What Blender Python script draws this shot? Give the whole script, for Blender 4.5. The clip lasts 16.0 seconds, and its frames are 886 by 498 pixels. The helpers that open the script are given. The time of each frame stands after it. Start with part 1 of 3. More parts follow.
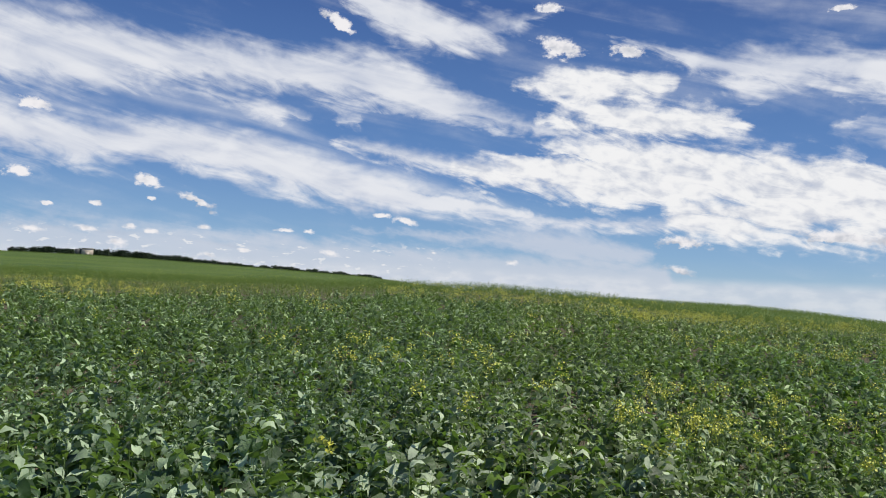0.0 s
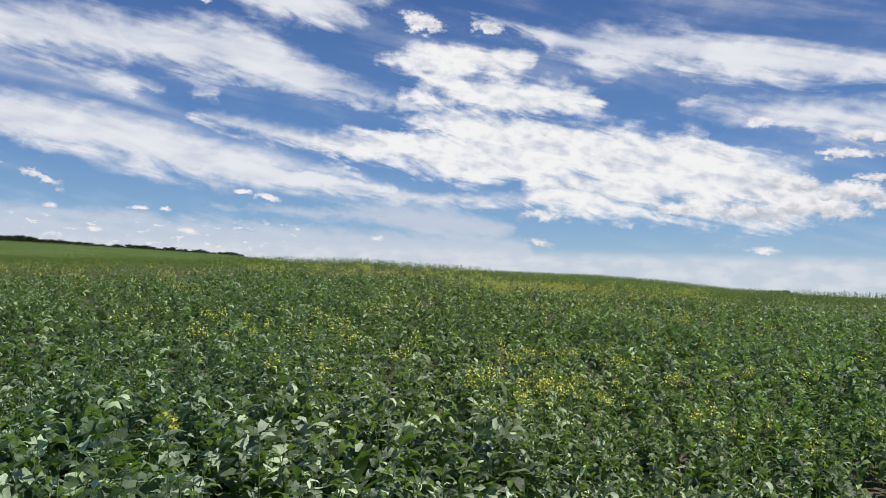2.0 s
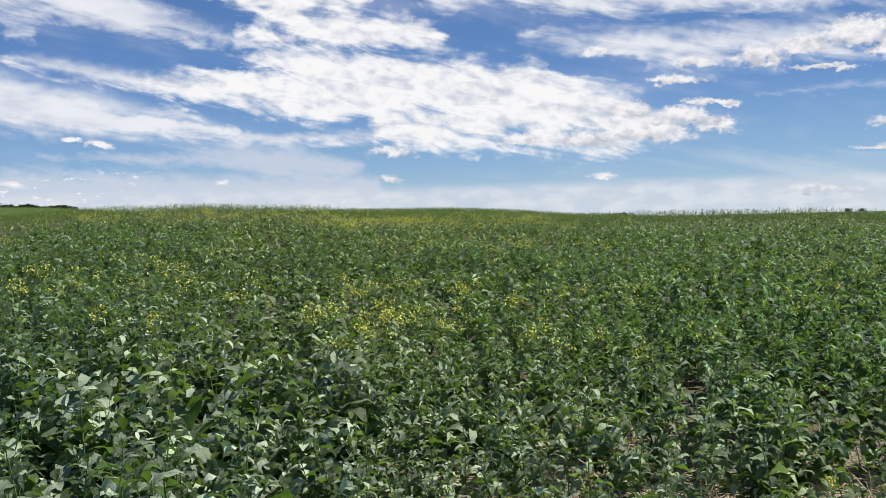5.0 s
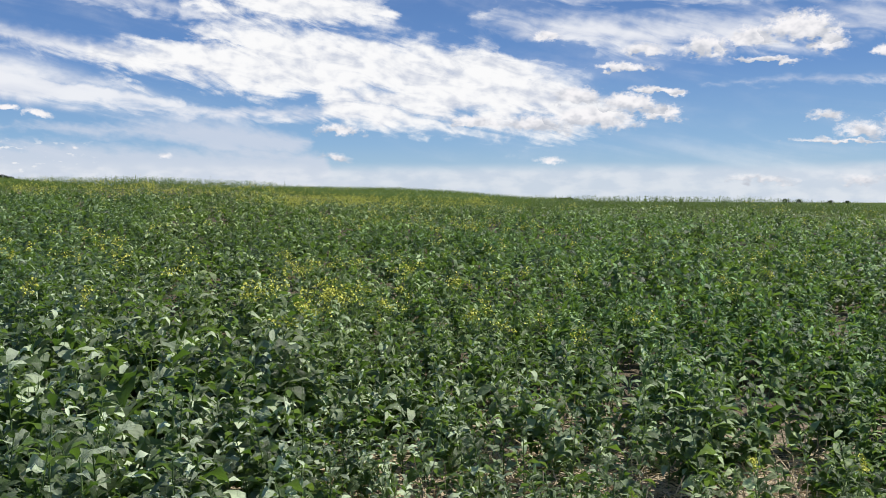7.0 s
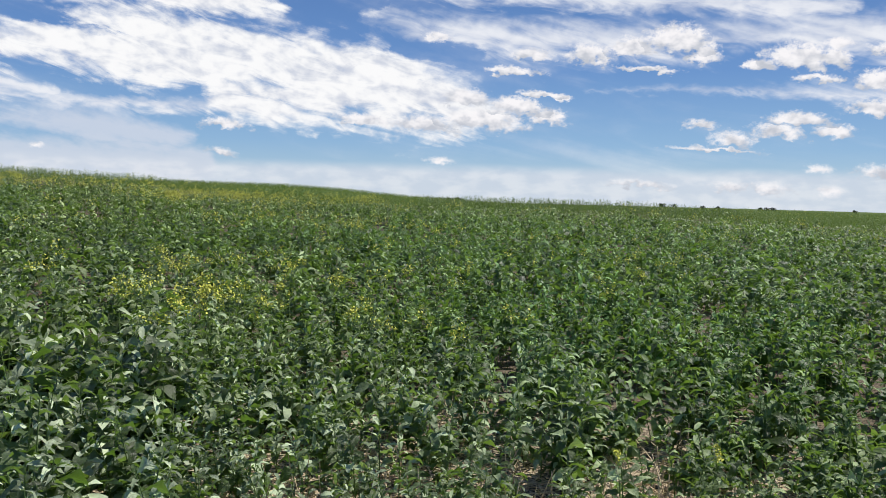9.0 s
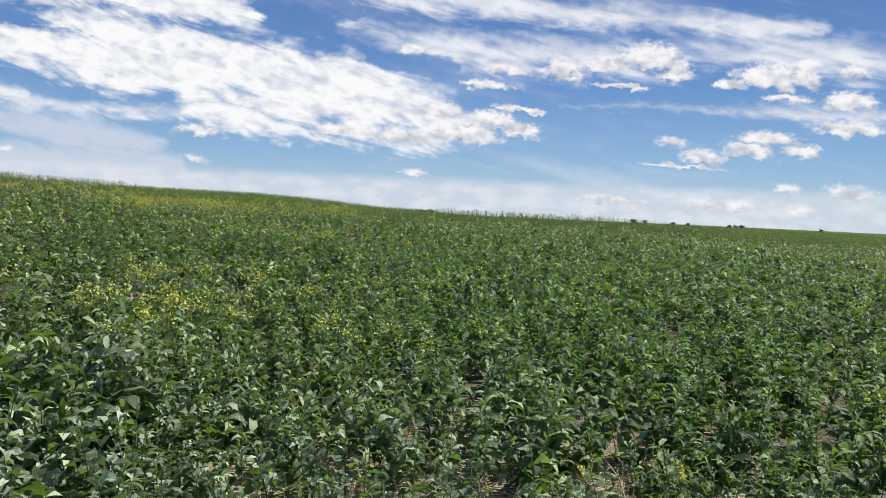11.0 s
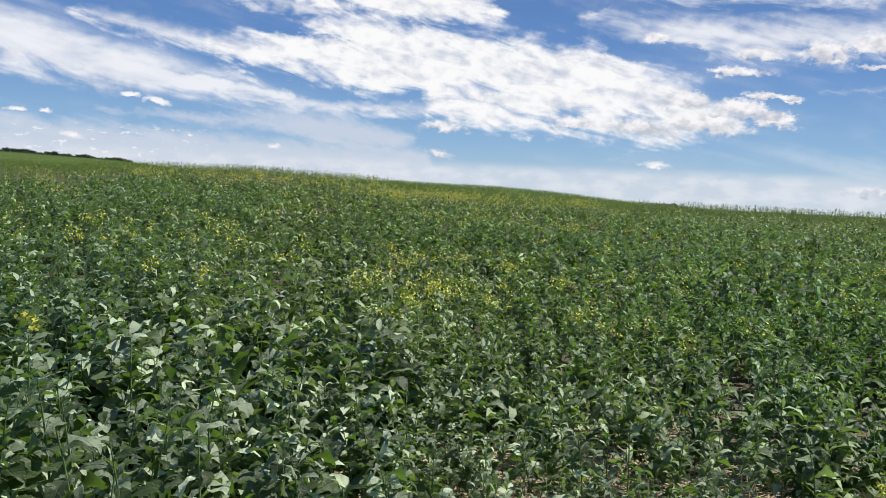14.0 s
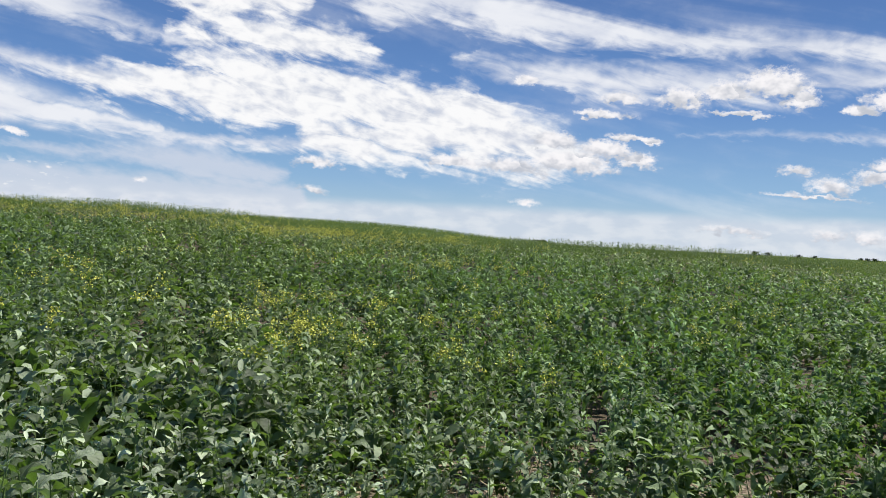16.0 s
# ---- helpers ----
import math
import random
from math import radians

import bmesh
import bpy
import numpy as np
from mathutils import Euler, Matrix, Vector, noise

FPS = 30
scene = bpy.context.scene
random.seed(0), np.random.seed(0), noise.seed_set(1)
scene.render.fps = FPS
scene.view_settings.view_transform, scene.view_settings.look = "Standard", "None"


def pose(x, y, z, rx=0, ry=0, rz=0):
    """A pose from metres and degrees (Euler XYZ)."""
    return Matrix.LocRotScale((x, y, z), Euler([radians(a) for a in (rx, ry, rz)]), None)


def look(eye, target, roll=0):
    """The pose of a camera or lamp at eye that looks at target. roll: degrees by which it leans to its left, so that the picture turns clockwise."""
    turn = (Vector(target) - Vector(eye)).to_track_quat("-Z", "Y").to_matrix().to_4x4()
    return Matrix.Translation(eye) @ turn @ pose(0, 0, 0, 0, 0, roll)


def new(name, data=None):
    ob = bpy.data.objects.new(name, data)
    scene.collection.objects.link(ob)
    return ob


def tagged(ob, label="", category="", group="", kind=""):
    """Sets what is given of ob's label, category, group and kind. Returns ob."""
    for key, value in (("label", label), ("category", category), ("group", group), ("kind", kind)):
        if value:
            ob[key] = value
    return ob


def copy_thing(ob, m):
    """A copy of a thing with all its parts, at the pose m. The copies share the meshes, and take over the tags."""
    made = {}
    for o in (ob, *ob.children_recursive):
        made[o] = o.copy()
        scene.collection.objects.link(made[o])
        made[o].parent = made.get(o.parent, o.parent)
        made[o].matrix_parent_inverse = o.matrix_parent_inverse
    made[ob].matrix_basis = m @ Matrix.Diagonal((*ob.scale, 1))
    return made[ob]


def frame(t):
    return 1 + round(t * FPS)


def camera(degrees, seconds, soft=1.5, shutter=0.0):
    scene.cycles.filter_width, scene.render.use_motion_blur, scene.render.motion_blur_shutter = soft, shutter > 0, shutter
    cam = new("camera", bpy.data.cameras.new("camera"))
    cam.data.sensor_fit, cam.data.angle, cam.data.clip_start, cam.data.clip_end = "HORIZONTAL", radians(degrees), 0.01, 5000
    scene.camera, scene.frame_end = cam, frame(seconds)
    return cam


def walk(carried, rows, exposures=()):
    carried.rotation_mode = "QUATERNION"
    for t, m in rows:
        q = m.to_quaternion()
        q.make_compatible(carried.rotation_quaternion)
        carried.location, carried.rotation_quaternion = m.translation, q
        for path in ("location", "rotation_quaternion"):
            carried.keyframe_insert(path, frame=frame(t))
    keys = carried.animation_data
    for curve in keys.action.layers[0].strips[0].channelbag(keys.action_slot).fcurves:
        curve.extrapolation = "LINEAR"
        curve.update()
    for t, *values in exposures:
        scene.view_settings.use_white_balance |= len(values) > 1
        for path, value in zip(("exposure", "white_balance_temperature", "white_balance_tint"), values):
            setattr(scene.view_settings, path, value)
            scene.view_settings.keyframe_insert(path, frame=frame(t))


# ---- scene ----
# ---------------------------------------------------------------- camera
cam = camera(55.38, 16.0, soft=0.85)
WAY = [  # seconds, x, y, height, turn to the left, tilt up, lean
    (0.0, -0.177, -0.075, 1.606, 22.82, 2.98, 2.88), (0.5, -0.164, -0.085, 1.605, 22.09, 3.21, 2.91),
    (1.0, -0.142, -0.073, 1.599, 19.56, 2.90, 2.75), (1.5, -0.110, -0.073, 1.595, 16.31, 2.28, 2.12),
    (2.0, -0.087, -0.068, 1.579, 13.61, 1.67, 1.69), (2.5, -0.055, -0.042, 1.575, 10.53, 1.33, 1.79),
    (3.0, -0.039, -0.014, 1.564, 8.65, 0.80, 1.24), (3.5, -0.023, 0.015, 1.552, 8.04, -0.69, 0.29),
    (4.0, -0.005, 0.024, 1.546, 6.45, -2.10, -0.47), (6.5, 0.043, 0.017, 1.537, 0.87, -3.10, -1.05),
    (7.0, 0.048, 0.022, 1.538, 0.00, -3.92, 0.00), (7.5, 0.062, 0.020, 1.533, -1.59, -4.36, 0.04),
    (8.0, 0.078, 0.017, 1.531, -3.79, -4.77, 0.07), (8.5, 0.087, 0.017, 1.531, -5.81, -4.67, 0.51),
    (9.0, 0.095, 0.024, 1.529, -7.60, -3.92, 1.31), (11.5, 0.111, 0.011, 1.540, -9.47, -3.04, 2.39),
    (12.0, 0.116, 0.015, 1.537, -8.73, -3.42, 2.84), (12.5, 0.112, 0.015, 1.537, -7.63, -4.42, 3.57),
    (13.0, 0.063, 0.027, 1.514, -3.60, -6.24, 4.00), (13.5, 0.000, 0.029, 1.525, 3.05, -5.51, 3.23),
    (14.0, -0.027, 0.046, 1.519, 6.56, -4.16, 2.44), (14.5, -0.024, 0.060, 1.535, 4.93, -3.26, 2.48),
    (15.0, -0.005, 0.029, 1.540, 1.63, -2.86, 2.75), (15.5, 0.010, 0.022, 1.546, -0.30, -2.61, 3.01),
    (16.0, 0.035, 0.020, 1.537, -1.78, -1.35, 2.68),
]


def aimed(x, y, z, turn, tilt, lean):
    a, b = radians(turn), radians(tilt)
    ahead = Vector((-math.sin(a) * math.cos(b), math.cos(a) * math.cos(b), math.sin(b)))
    return look((x, y, z), Vector((x, y, z)) + ahead, lean)


walk(cam, [(row[0], aimed(*row[1:])) for row in WAY], exposures=[(0.0, -0.12), (3.0, -0.10), (6.5, 0.0), (16.0, 0.0)])

# ---------------------------------------------------------------- sun and sky
SUN_EL, SUN_AZ = 54.0, 66.0      # degrees above the horizon, degrees clockwise from +y
sun = new("sun", bpy.data.lights.new("sun", "SUN"))
sun.data.energy, sun.data.angle, sun.data.color = 5.0, radians(0.6), (1.0, 0.96, 0.88)
sun.matrix_world = look((0, 0, 0), (-math.sin(radians(SUN_AZ)) * math.cos(radians(SUN_EL)),
                                   -math.cos(radians(SUN_AZ)) * math.cos(radians(SUN_EL)), -math.sin(radians(SUN_EL))))

world = bpy.data.worlds.new("sky")
scene.world = world
world.use_nodes = True


class Tree:
    """Short hand for wiring nodes."""

    def __init__(self, tree):
        self.tree = tree
        tree.nodes.clear()

    def put(self, slot, value):
        if hasattr(value, "is_linked"):
            self.tree.links.new(value, slot)
        elif value is not None:
            slot.default_value = value

    def math(self, op, a, b=None, c=None, clamp=False):
        n = self.tree.nodes.new("ShaderNodeMath")
        n.operation, n.use_clamp = op, clamp
        for slot, value in zip(n.inputs, (a, b, c)):
            self.put(slot, value)
        return n.outputs[0]

    def vmath(self, op, a, b=None, out=0):
        n = self.tree.nodes.new("ShaderNodeVectorMath")
        n.operation = op
        self.put(n.inputs[0], a)
        self.put(n.inputs[1], b)
        return n.outputs[out]

    def xyz(self, x=0.0, y=0.0, z=0.0):
        n = self.tree.nodes.new("ShaderNodeCombineXYZ")
        for slot, value in zip(n.inputs, (x, y, z)):
            self.put(slot, value)
        return n.outputs[0]

    def split(self, v):
        n = self.tree.nodes.new("ShaderNodeSeparateXYZ")
        self.put(n.inputs[0], v)
        return n.outputs

    def step(self, v, low, high, to_low=0.0, to_high=1.0):
        n = self.tree.nodes.new("ShaderNodeMapRange")
        n.interpolation_type = "SMOOTHSTEP"
        for slot, value in zip(n.inputs, (v, low, high, to_low, to_high)):
            self.put(slot, value)
        return n.outputs[0]

    def noise(self, v, scale, detail=4.0, rough=0.55, lac=2.0, warp=0.0):
        n = self.tree.nodes.new("ShaderNodeTexNoise")
        self.put(n.inputs["Vector"], v)
        for key, value in (("Scale", scale), ("Detail", detail), ("Roughness", rough), ("Lacunarity", lac), ("Distortion", warp)):
            self.put(n.inputs[key], value)
        return n.outputs["Fac"]

    def mix(self, f, a, b):
        n = self.tree.nodes.new("ShaderNodeMix")
        n.data_type = "RGBA"
        self.put(n.inputs[0], f)
        self.put(n.inputs[6], a)
        self.put(n.inputs[7], b)
        return n.outputs[2]

    def curve(self, v, points):
        n = self.tree.nodes.new("ShaderNodeFloatCurve")
        self.put(n.inputs["Value"], v)
        c = n.mapping.curves[0]
        for i, (x, y) in enumerate(points):
            if i < 2:
                c.points[i].location = (x, y)
            else:
                c.points.new(x, y)
        for q in c.points:
            q.handle_type = "VECTOR"
        n.mapping.update()
        return n.outputs[0]


k = Tree(world.node_tree)
way = k.tree.nodes.new("ShaderNodeTexCoord").outputs["Generated"]
wx, wy, wz = k.split(way)
az = k.math("DEGREES", k.math("ARCTAN2", wx, wy))
el = k.math("DEGREES", k.math("ARCSINE", wz))
flat = k.xyz(az, el, 0.0)
billow = k.noise(k.xyz(az, k.math("MULTIPLY", el, 1.7), 0.0), 0.42, 7.0, 0.62)
fine = k.noise(k.xyz(az, k.math("MULTIPLY", el, 1.5), 7.0), 1.15, 3.5, 0.5)
lean = k.tree.nodes.new("ShaderNodeMapping")
lean.vector_type = "TEXTURE"
lean.inputs["Rotation"].default_value = (0, 0, radians(-12))
lean.inputs["Scale"].default_value = (8.0, 1.05, 1.0)
k.put(lean.inputs["Vector"], flat)
streak = k.math("ADD", k.math("MULTIPLY", k.noise(lean.outputs[0], 0.55, 4.0, 0.5, 2.0, 0.9), 0.68), k.math("MULTIPLY", billow, 0.32))
fold = k.noise(k.xyz(k.math("MULTIPLY", az, 0.45), el, 11.0), 0.55, 4.0, 0.5, 2.0, 0.5)
silk = k.math("ADD", k.math("MULTIPLY", k.noise(lean.outputs[0], 0.55, 5.0, 0.5, 2.0, 0.8), 0.55), k.math("MULTIPLY", fold, 0.45))
veil = k.noise(lean.outputs[0], 0.17, 4.0, 0.55, 2.0, 0.4)
comb = k.tree.nodes.new("ShaderNodeMapping")
comb.vector_type = "TEXTURE"
comb.inputs["Rotation"].default_value = (0, 0, radians(-14))
comb.inputs["Scale"].default_value = (3.0, 1.0, 1.0)
k.put(comb.inputs["Vector"], flat)
fibre = k.noise(comb.outputs[0], 1.0, 4.0, 0.52, 2.1, 1.1)
micro = k.noise(k.xyz(az, k.math("MULTIPLY", el, 1.3), 31.0), 4.5, 3.0, 0.6)
azu = k.math("MULTIPLY_ADD", k.math("ADD", az, k.math("MULTIPLY_ADD", billow, 1.5, -0.75)), 1 / 120.0, 0.5)
elw = k.math("ADD", el, k.math("ADD", k.math("MULTIPLY_ADD", fine, 0.8, -0.4), k.math("MULTIPLY_ADD", fibre, 0.9, -0.45)))


def band(rows):
    """How deep a direction lies inside a strip of cloud: rows of bearing, upper and lower edge, in degrees; 1 along its middle."""
    first, last = rows[0], rows[-1]
    mids = [(a / 120 + 0.5, (u + d) / 48) for a, u, d in rows]
    halves = [(a / 120 + 0.5, (u - d) / 48 + 0.25) for a, u, d in rows]
    lo, hi = (first[0] - 2) / 120 + 0.5, (last[0] + 2) / 120 + 0.5
    mid = k.curve(azu, [(0.0, mids[0][1])] + mids + [(1.0, mids[-1][1])])
    half = k.curve(azu, [(0.0, 0.05), (lo, 0.17)] + halves + [(hi, 0.17), (1.0, 0.05)])
    half = k.math("MULTIPLY_ADD", half, 24.0, -6.0)
    off = k.math("ABSOLUTE", k.math("MULTIPLY_ADD", mid, -24.0, elw))
    return k.math("DIVIDE", k.math("SUBTRACT", half, off), k.math("MULTIPLY_ADD", k.math("MAXIMUM", half, 0.0), 0.45, 0.6))


def slight(rows, less=0.45):
    return k.math("SUBTRACT", band(rows), less)


def most(values):
    top = values[0]
    for v in values[1:]:
        top = k.math("MAXIMUM", top, v)
    return top


thin = most([
    band([(-56, 17, 11.4), (-50.7, 16.3, 11.4), (-47.5, 16.1, 11.3), (-41.2, 15.76, 12.57), (-34.8, 15.78, 12.82), (-31.6, 15.75, 12.49),
          (-28.4, 16.28, 12.25), (-25.3, 15.22, 12.08), (-22.1, 13.4, 11.48), (-18.9, 12.45, 11.15), (-15.7, 11.32, 10.83)]),
    band([(-56, 10.4, 7.0), (-50.3, 10.06, 7.08), (-46.6, 9.91, 6.84), (-42.9, 10.17, 7.24), (-39.2, 10.33, 6.95), (-35.5, 10.03, 6.45),
          (-31.8, 8.9, 5.74), (-28.1, 7.8, 5.15), (-24.4, 7.0, 5.2), (-20.7, 6.54, 5.28), (-17.0, 5.86, 5.33)]),
    band([(-30.5, 10.1, 9.5), (-29.0, 10.1, 9.1), (-25.9, 9.75, 8.5), (-21.9, 9.2, 7.7), (-17.9, 9.2, 7.0), (-13.5, 9.0, 6.6)]),
    band([(-22.4, 5.53, 5.38), (-18.0, 5.48, 4.77), (-13.6, 5.57, 4.6), (-9.2, 5.71, 4.69), (-4.8, 5.72, 4.99)]),
    slight([(-12.2, 17.39, 17.22), (-7.8, 16.87, 15.53), (-3.4, 16.71, 13.23), (1.0, 16.8, 13.72), (5.4, 15.62, 12.66), (14, 14.0, 12.0), (23.3, 13.0, 11.4), (32.9, 12.3, 10.8)], 0.15),
    slight([(2, 12.6, 9.0), (15, 12.4, 7.6), (35, 12.2, 7.4), (50, 12, 8)], 0.75),
    slight([(-40.5, 12.9, 12.5), (-38.0, 12.9, 11.3), (-35.0, 12.3, 10.6), (-32.3, 11.6, 10.8)]),
    slight([(-30.5, 11.6, 11.0), (-28.0, 11.8, 10.3), (-25.0, 11.2, 10.3)], 0.35),
    slight([(-30.0, 21.0, 18.0), (-27.0, 20.5, 15.8), (-23.0, 19.5, 15.0), (-19.0, 19.0, 16.5), (-16.0, 19.5, 18.5)]),
    slight([(16.0, 6.78, 6.63), (21.7, 7.42, 6.57), (27.4, 7.6, 6.12), (33.1, 7.19, 5.39), (45, 7.2, 5.2)]),
])
thick = most([
    slight([(-18.5, 14.09, 13.9), (-15.9, 15.0, 13.0), (-13.3, 15.5, 12.6), (-10.6, 15.6, 12.7), (-8.0, 15.2, 13.9)], 0.15),
    slight([(-16.9, 12.1, 11.7), (-12.3, 13.05, 11.2), (-7.7, 12.9, 10.8), (-3.1, 12.2, 11.2)], 0.0),
    slight([(-15.5, 14.0, 10.0), (-12.0, 14.6, 9.0), (-8.0, 14.0, 9.0), (-5.0, 12.0, 10.0)], 0.75),
    slight([(-22.5, 8.96, 7.63), (-19.9, 9.08, 7.37), (-17.4, 10.0, 6.89), (-14.8, 10.9, 6.15), (-12.3, 11.06, 5.75), (-9.7, 11.0, 5.5), (-7.2, 10.9, 5.4),
            (-4.6, 10.74, 5.24), (-2.1, 10.4, 4.9), (0.5, 10.2, 4.4), (3.0, 11.2, 4.2), (5.6, 8.97, 4.0)], 0.15),
    slight([(-8.0, 7.6, 4.6), (-2.7, 8.03, 4.19), (1.1, 10.0, 4.06), (2.9, 10.97, 3.97), (4.8, 8.96, 3.81), (6.7, 8.24, 3.67), (8.6, 7.51, 3.69), (10.5, 6.47, 4.01), (12.4, 6.0, 4.33)], 0.1),
])
# clear blue gaps between the strips
clear = most([
    band([(-22, 10.9, 10.1), (-18.5, 10.5, 9.7), (-16, 9.9, 9.2), (-14, 9.6, 9.0), (-12.2, 9.2, 8.9)]),
    band([(-28.5, 11.9, 10.2), (-25.9, 12.0, 10.0), (-22.4, 11.5, 9.8), (-18.1, 10.5, 9.5), (-16.5, 10.1, 9.7)]),
    band([(2.5, 7.6, 7.3), (4.0, 7.95, 6.95), (6.0, 7.5, 7.2)]),
    band([(-4.0, 12.3, 12.0), (-1.9, 13.4, 11.3), (1.1, 13.4, 11.6), (3.5, 12.8, 11.8)]),
    band([(3.6, 9.5, 9.1), (5.2, 10.0, 8.5), (7.0, 10.2, 8.6), (9.5, 10.0, 8.2)]),
    band([(-25.5, 6.95, 6.8), (-20.7, 6.7, 6.1), (-15.3, 6.1, 5.5), (-11.0, 5.65, 5.4)]),
])
clear = k.math("MAXIMUM", clear, 0.0)
thin = k.math("MULTIPLY_ADD", clear, -1.2, thin)
thick = k.math("MULTIPLY_ADD", clear, -1.9, thick)

heaps, bases = [], []
warped = k.xyz(k.math("ADD", az, k.math("MULTIPLY_ADD", billow, 1.5, -0.75)), k.math("ADD", el, k.math("MULTIPLY_ADD", fine, 1.0, -0.5)), 0.0)
nudged = k.xyz(k.math("ADD", az, k.math("MULTIPLY_ADD", fine, 1.0, -0.5)), k.math("ADD", el, k.math("MULTIPLY_ADD", fine, 0.5, -0.25)), 0.0)


def puff(bearing, height, wide, high, turn=-4.0):
    """A heap of cloud, flat below: its place and half sizes in degrees."""
    if wide < 1.5 and bearing < -20:
        turn, wide, high = (turn if turn < -9 else -5.0 + 5.0 * math.sin(bearing * 5.0)), wide * (0.80 + 0.18 * math.sin(bearing * 3.0)), high * 0.72
    m = k.tree.nodes.new("ShaderNodeMapping")
    m.vector_type = "TEXTURE"
    m.inputs["Location"].default_value = (bearing, height, 0)
    m.inputs["Rotation"].default_value = (0, 0, radians(turn))
    m.inputs["Scale"].default_value = (wide, high, 1)
    k.put(m.inputs["Vector"], warped if wide > 1.3 else nudged)
    away = k.vmath("LENGTH", m.outputs[0], out=1)
    if wide > 1.0 and height < 10.0:
        low = k.split(m.outputs[0])[1]
        away = k.math("MAXIMUM", away, k.math("MULTIPLY", low, -1.7))
        bases.append(k.math("MULTIPLY", k.math("LESS_THAN", away, 1.25), k.math("MULTIPLY_ADD", low, -0.75, 0.42)))
    heaps.append(away)


puff(22.7, 9.89, 2.11, 1.16)
puff(24.3, 8.96, 1.08, 0.82)
puff(19.9, 9.47, 1.55, 0.91)
puff(17.1, 9.12, 1.59, 0.85)
puff(20.7, 8.18, 2.10, 0.22)
puff(29.9, 8.62, 1.92, 1.12)
puff(27.8, 8.26, 1.03, 0.47)
puff(31.9, 8.50, 1.08, 0.84)
puff(32.1, 9.45, 0.90, 0.39)
puff(31.0, 7.36, 1.53, 0.33)
puff(24.3, 4.60, 1.02, 0.42)
puff(26.2, 3.62, 1.33, 0.70)
puff(25.2, 3.06, 3.15, 0.18)
puff(28.9, 4.16, 1.65, 0.69)
puff(30.2, 4.91, 1.92, 0.55)
puff(32.1, 4.09, 1.39, 0.60)
puff(9.0, 6.19, 1.51, 0.73)
puff(12.4, 5.71, 1.87, 0.80)
puff(14.2, 5.04, 1.55, 0.66)
puff(10.1, 4.71, 2.81, 0.89)
puff(6.3, 4.39, 2.50, 0.67)
puff(2.2, 4.57, 2.08, 0.52)
puff(13.2, 9.08, 1.40, 0.51)
puff(12.1, 8.01, 2.05, 0.36)
puff(13.8, 6.54, 1.66, 0.29)
puff(15.3, 6.35, 0.74, 0.29)
puff(7.0, 10.18, 0.90, 0.33)
puff(-7.1, 2.24, 1.10, 0.28, -12.0)
puff(7.3, 2.06, 0.99, 0.27)
puff(-18.1, 2.26, 0.44, 0.20)
puff(31.5, 1.89, 0.92, 0.31)
puff(26.3, 0.64, 1.50, 0.50)
puff(20.6, 0.72, 2.47, 0.33)
puff(34.8, 8.89, 1.06, 0.46)
puff(34.6, 7.07, 1.52, 0.80)
puff(34.7, 5.46, 2.11, 0.61)
puff(35.0, 1.66, 1.81, 0.58)
puff(32.2, 0.50, 0.80, 0.42)
puff(28.6, 0.60, 1.67, 0.57)
puff(-30.8, 17.6, 1.35, 0.52, -26.0)
puff(-15.5, 16.62, 1.50, 0.66, -14.0)
puff(-11.1, 16.44, 1.25, 0.36)
puff(-42.3, 6.25, 1.40, 0.52, -22.0)
puff(-39.2, 5.14, 1.35, 0.46, -22.0)
puff(-49.8, 6.12, 0.73, 0.54)
puff(-49.2, 10.27, 1.20, 0.50)
puff(-25.4, 4.72, 1.15, 0.40, -12.0)
puff(-27.1, 5.00, 0.69, 0.27)
puff(-33.4, 3.67, 0.67, 0.22)
puff(-31.9, 3.65, 0.68, 0.18)
puff(-38.7, 3.49, 0.63, 0.30)
puff(-41.8, 3.05, 0.47, 0.29)
puff(-43.2, 3.24, 0.40, 0.32)
puff(-45.8, 2.93, 0.84, 0.31)
puff(-43.9, 2.21, 0.86, 0.39)
puff(-36.1, 2.18, 0.80, 0.26)
puff(-38.4, 1.74, 0.92, 0.26)
puff(-30.4, 2.30, 0.90, 0.30)
puff(-23.6, 2.63, 0.54, 0.19)
puff(-16.3, 19.14, 0.93, 0.32)
puff(2.3, 18.42, 0.71, 0.20)
puff(-6.9, 4.01, 1.64, 0.48)
puff(-48.9, 2.71, 1.24, 0.31)
puff(-48.1, 4.34, 0.43, 0.17)
puff(-45.3, 4.59, 0.45, 0.18)
puff(-42.1, 5.12, 0.40, 0.22)
near = heaps[0]
for h in heaps[1:]:
    near = k.math("MINIMUM", near, h)
heap = k.math("SUBTRACT", 1.0, near)
base = most(bases)

a_thin = k.step(k.math("ADD", k.math("MAXIMUM", thin, -1.0), k.math("MULTIPLY_ADD", k.math("MULTIPLY_ADD", streak, 0.35, k.math("MULTIPLY", silk, 0.65)), 3.6, k.math("MULTIPLY_ADD", fibre, 1.5, -2.56))), -0.5, 0.9, 0.0, 0.95)
a_wisp = k.step(k.math("ADD", veil, k.math("MULTIPLY_ADD", streak, 0.8, -0.4)), 0.42, 0.85, 0.0, 0.45)
rag = k.math("ADD", k.math("ADD", k.math("MULTIPLY_ADD", billow, 1.3, -0.65), k.math("MULTIPLY_ADD", fibre, 1.5, -0.75)), k.math("MULTIPLY_ADD", k.math("MULTIPLY_ADD", streak, 0.5, k.math("MULTIPLY", silk, 0.5)), 4.2, -1.98))
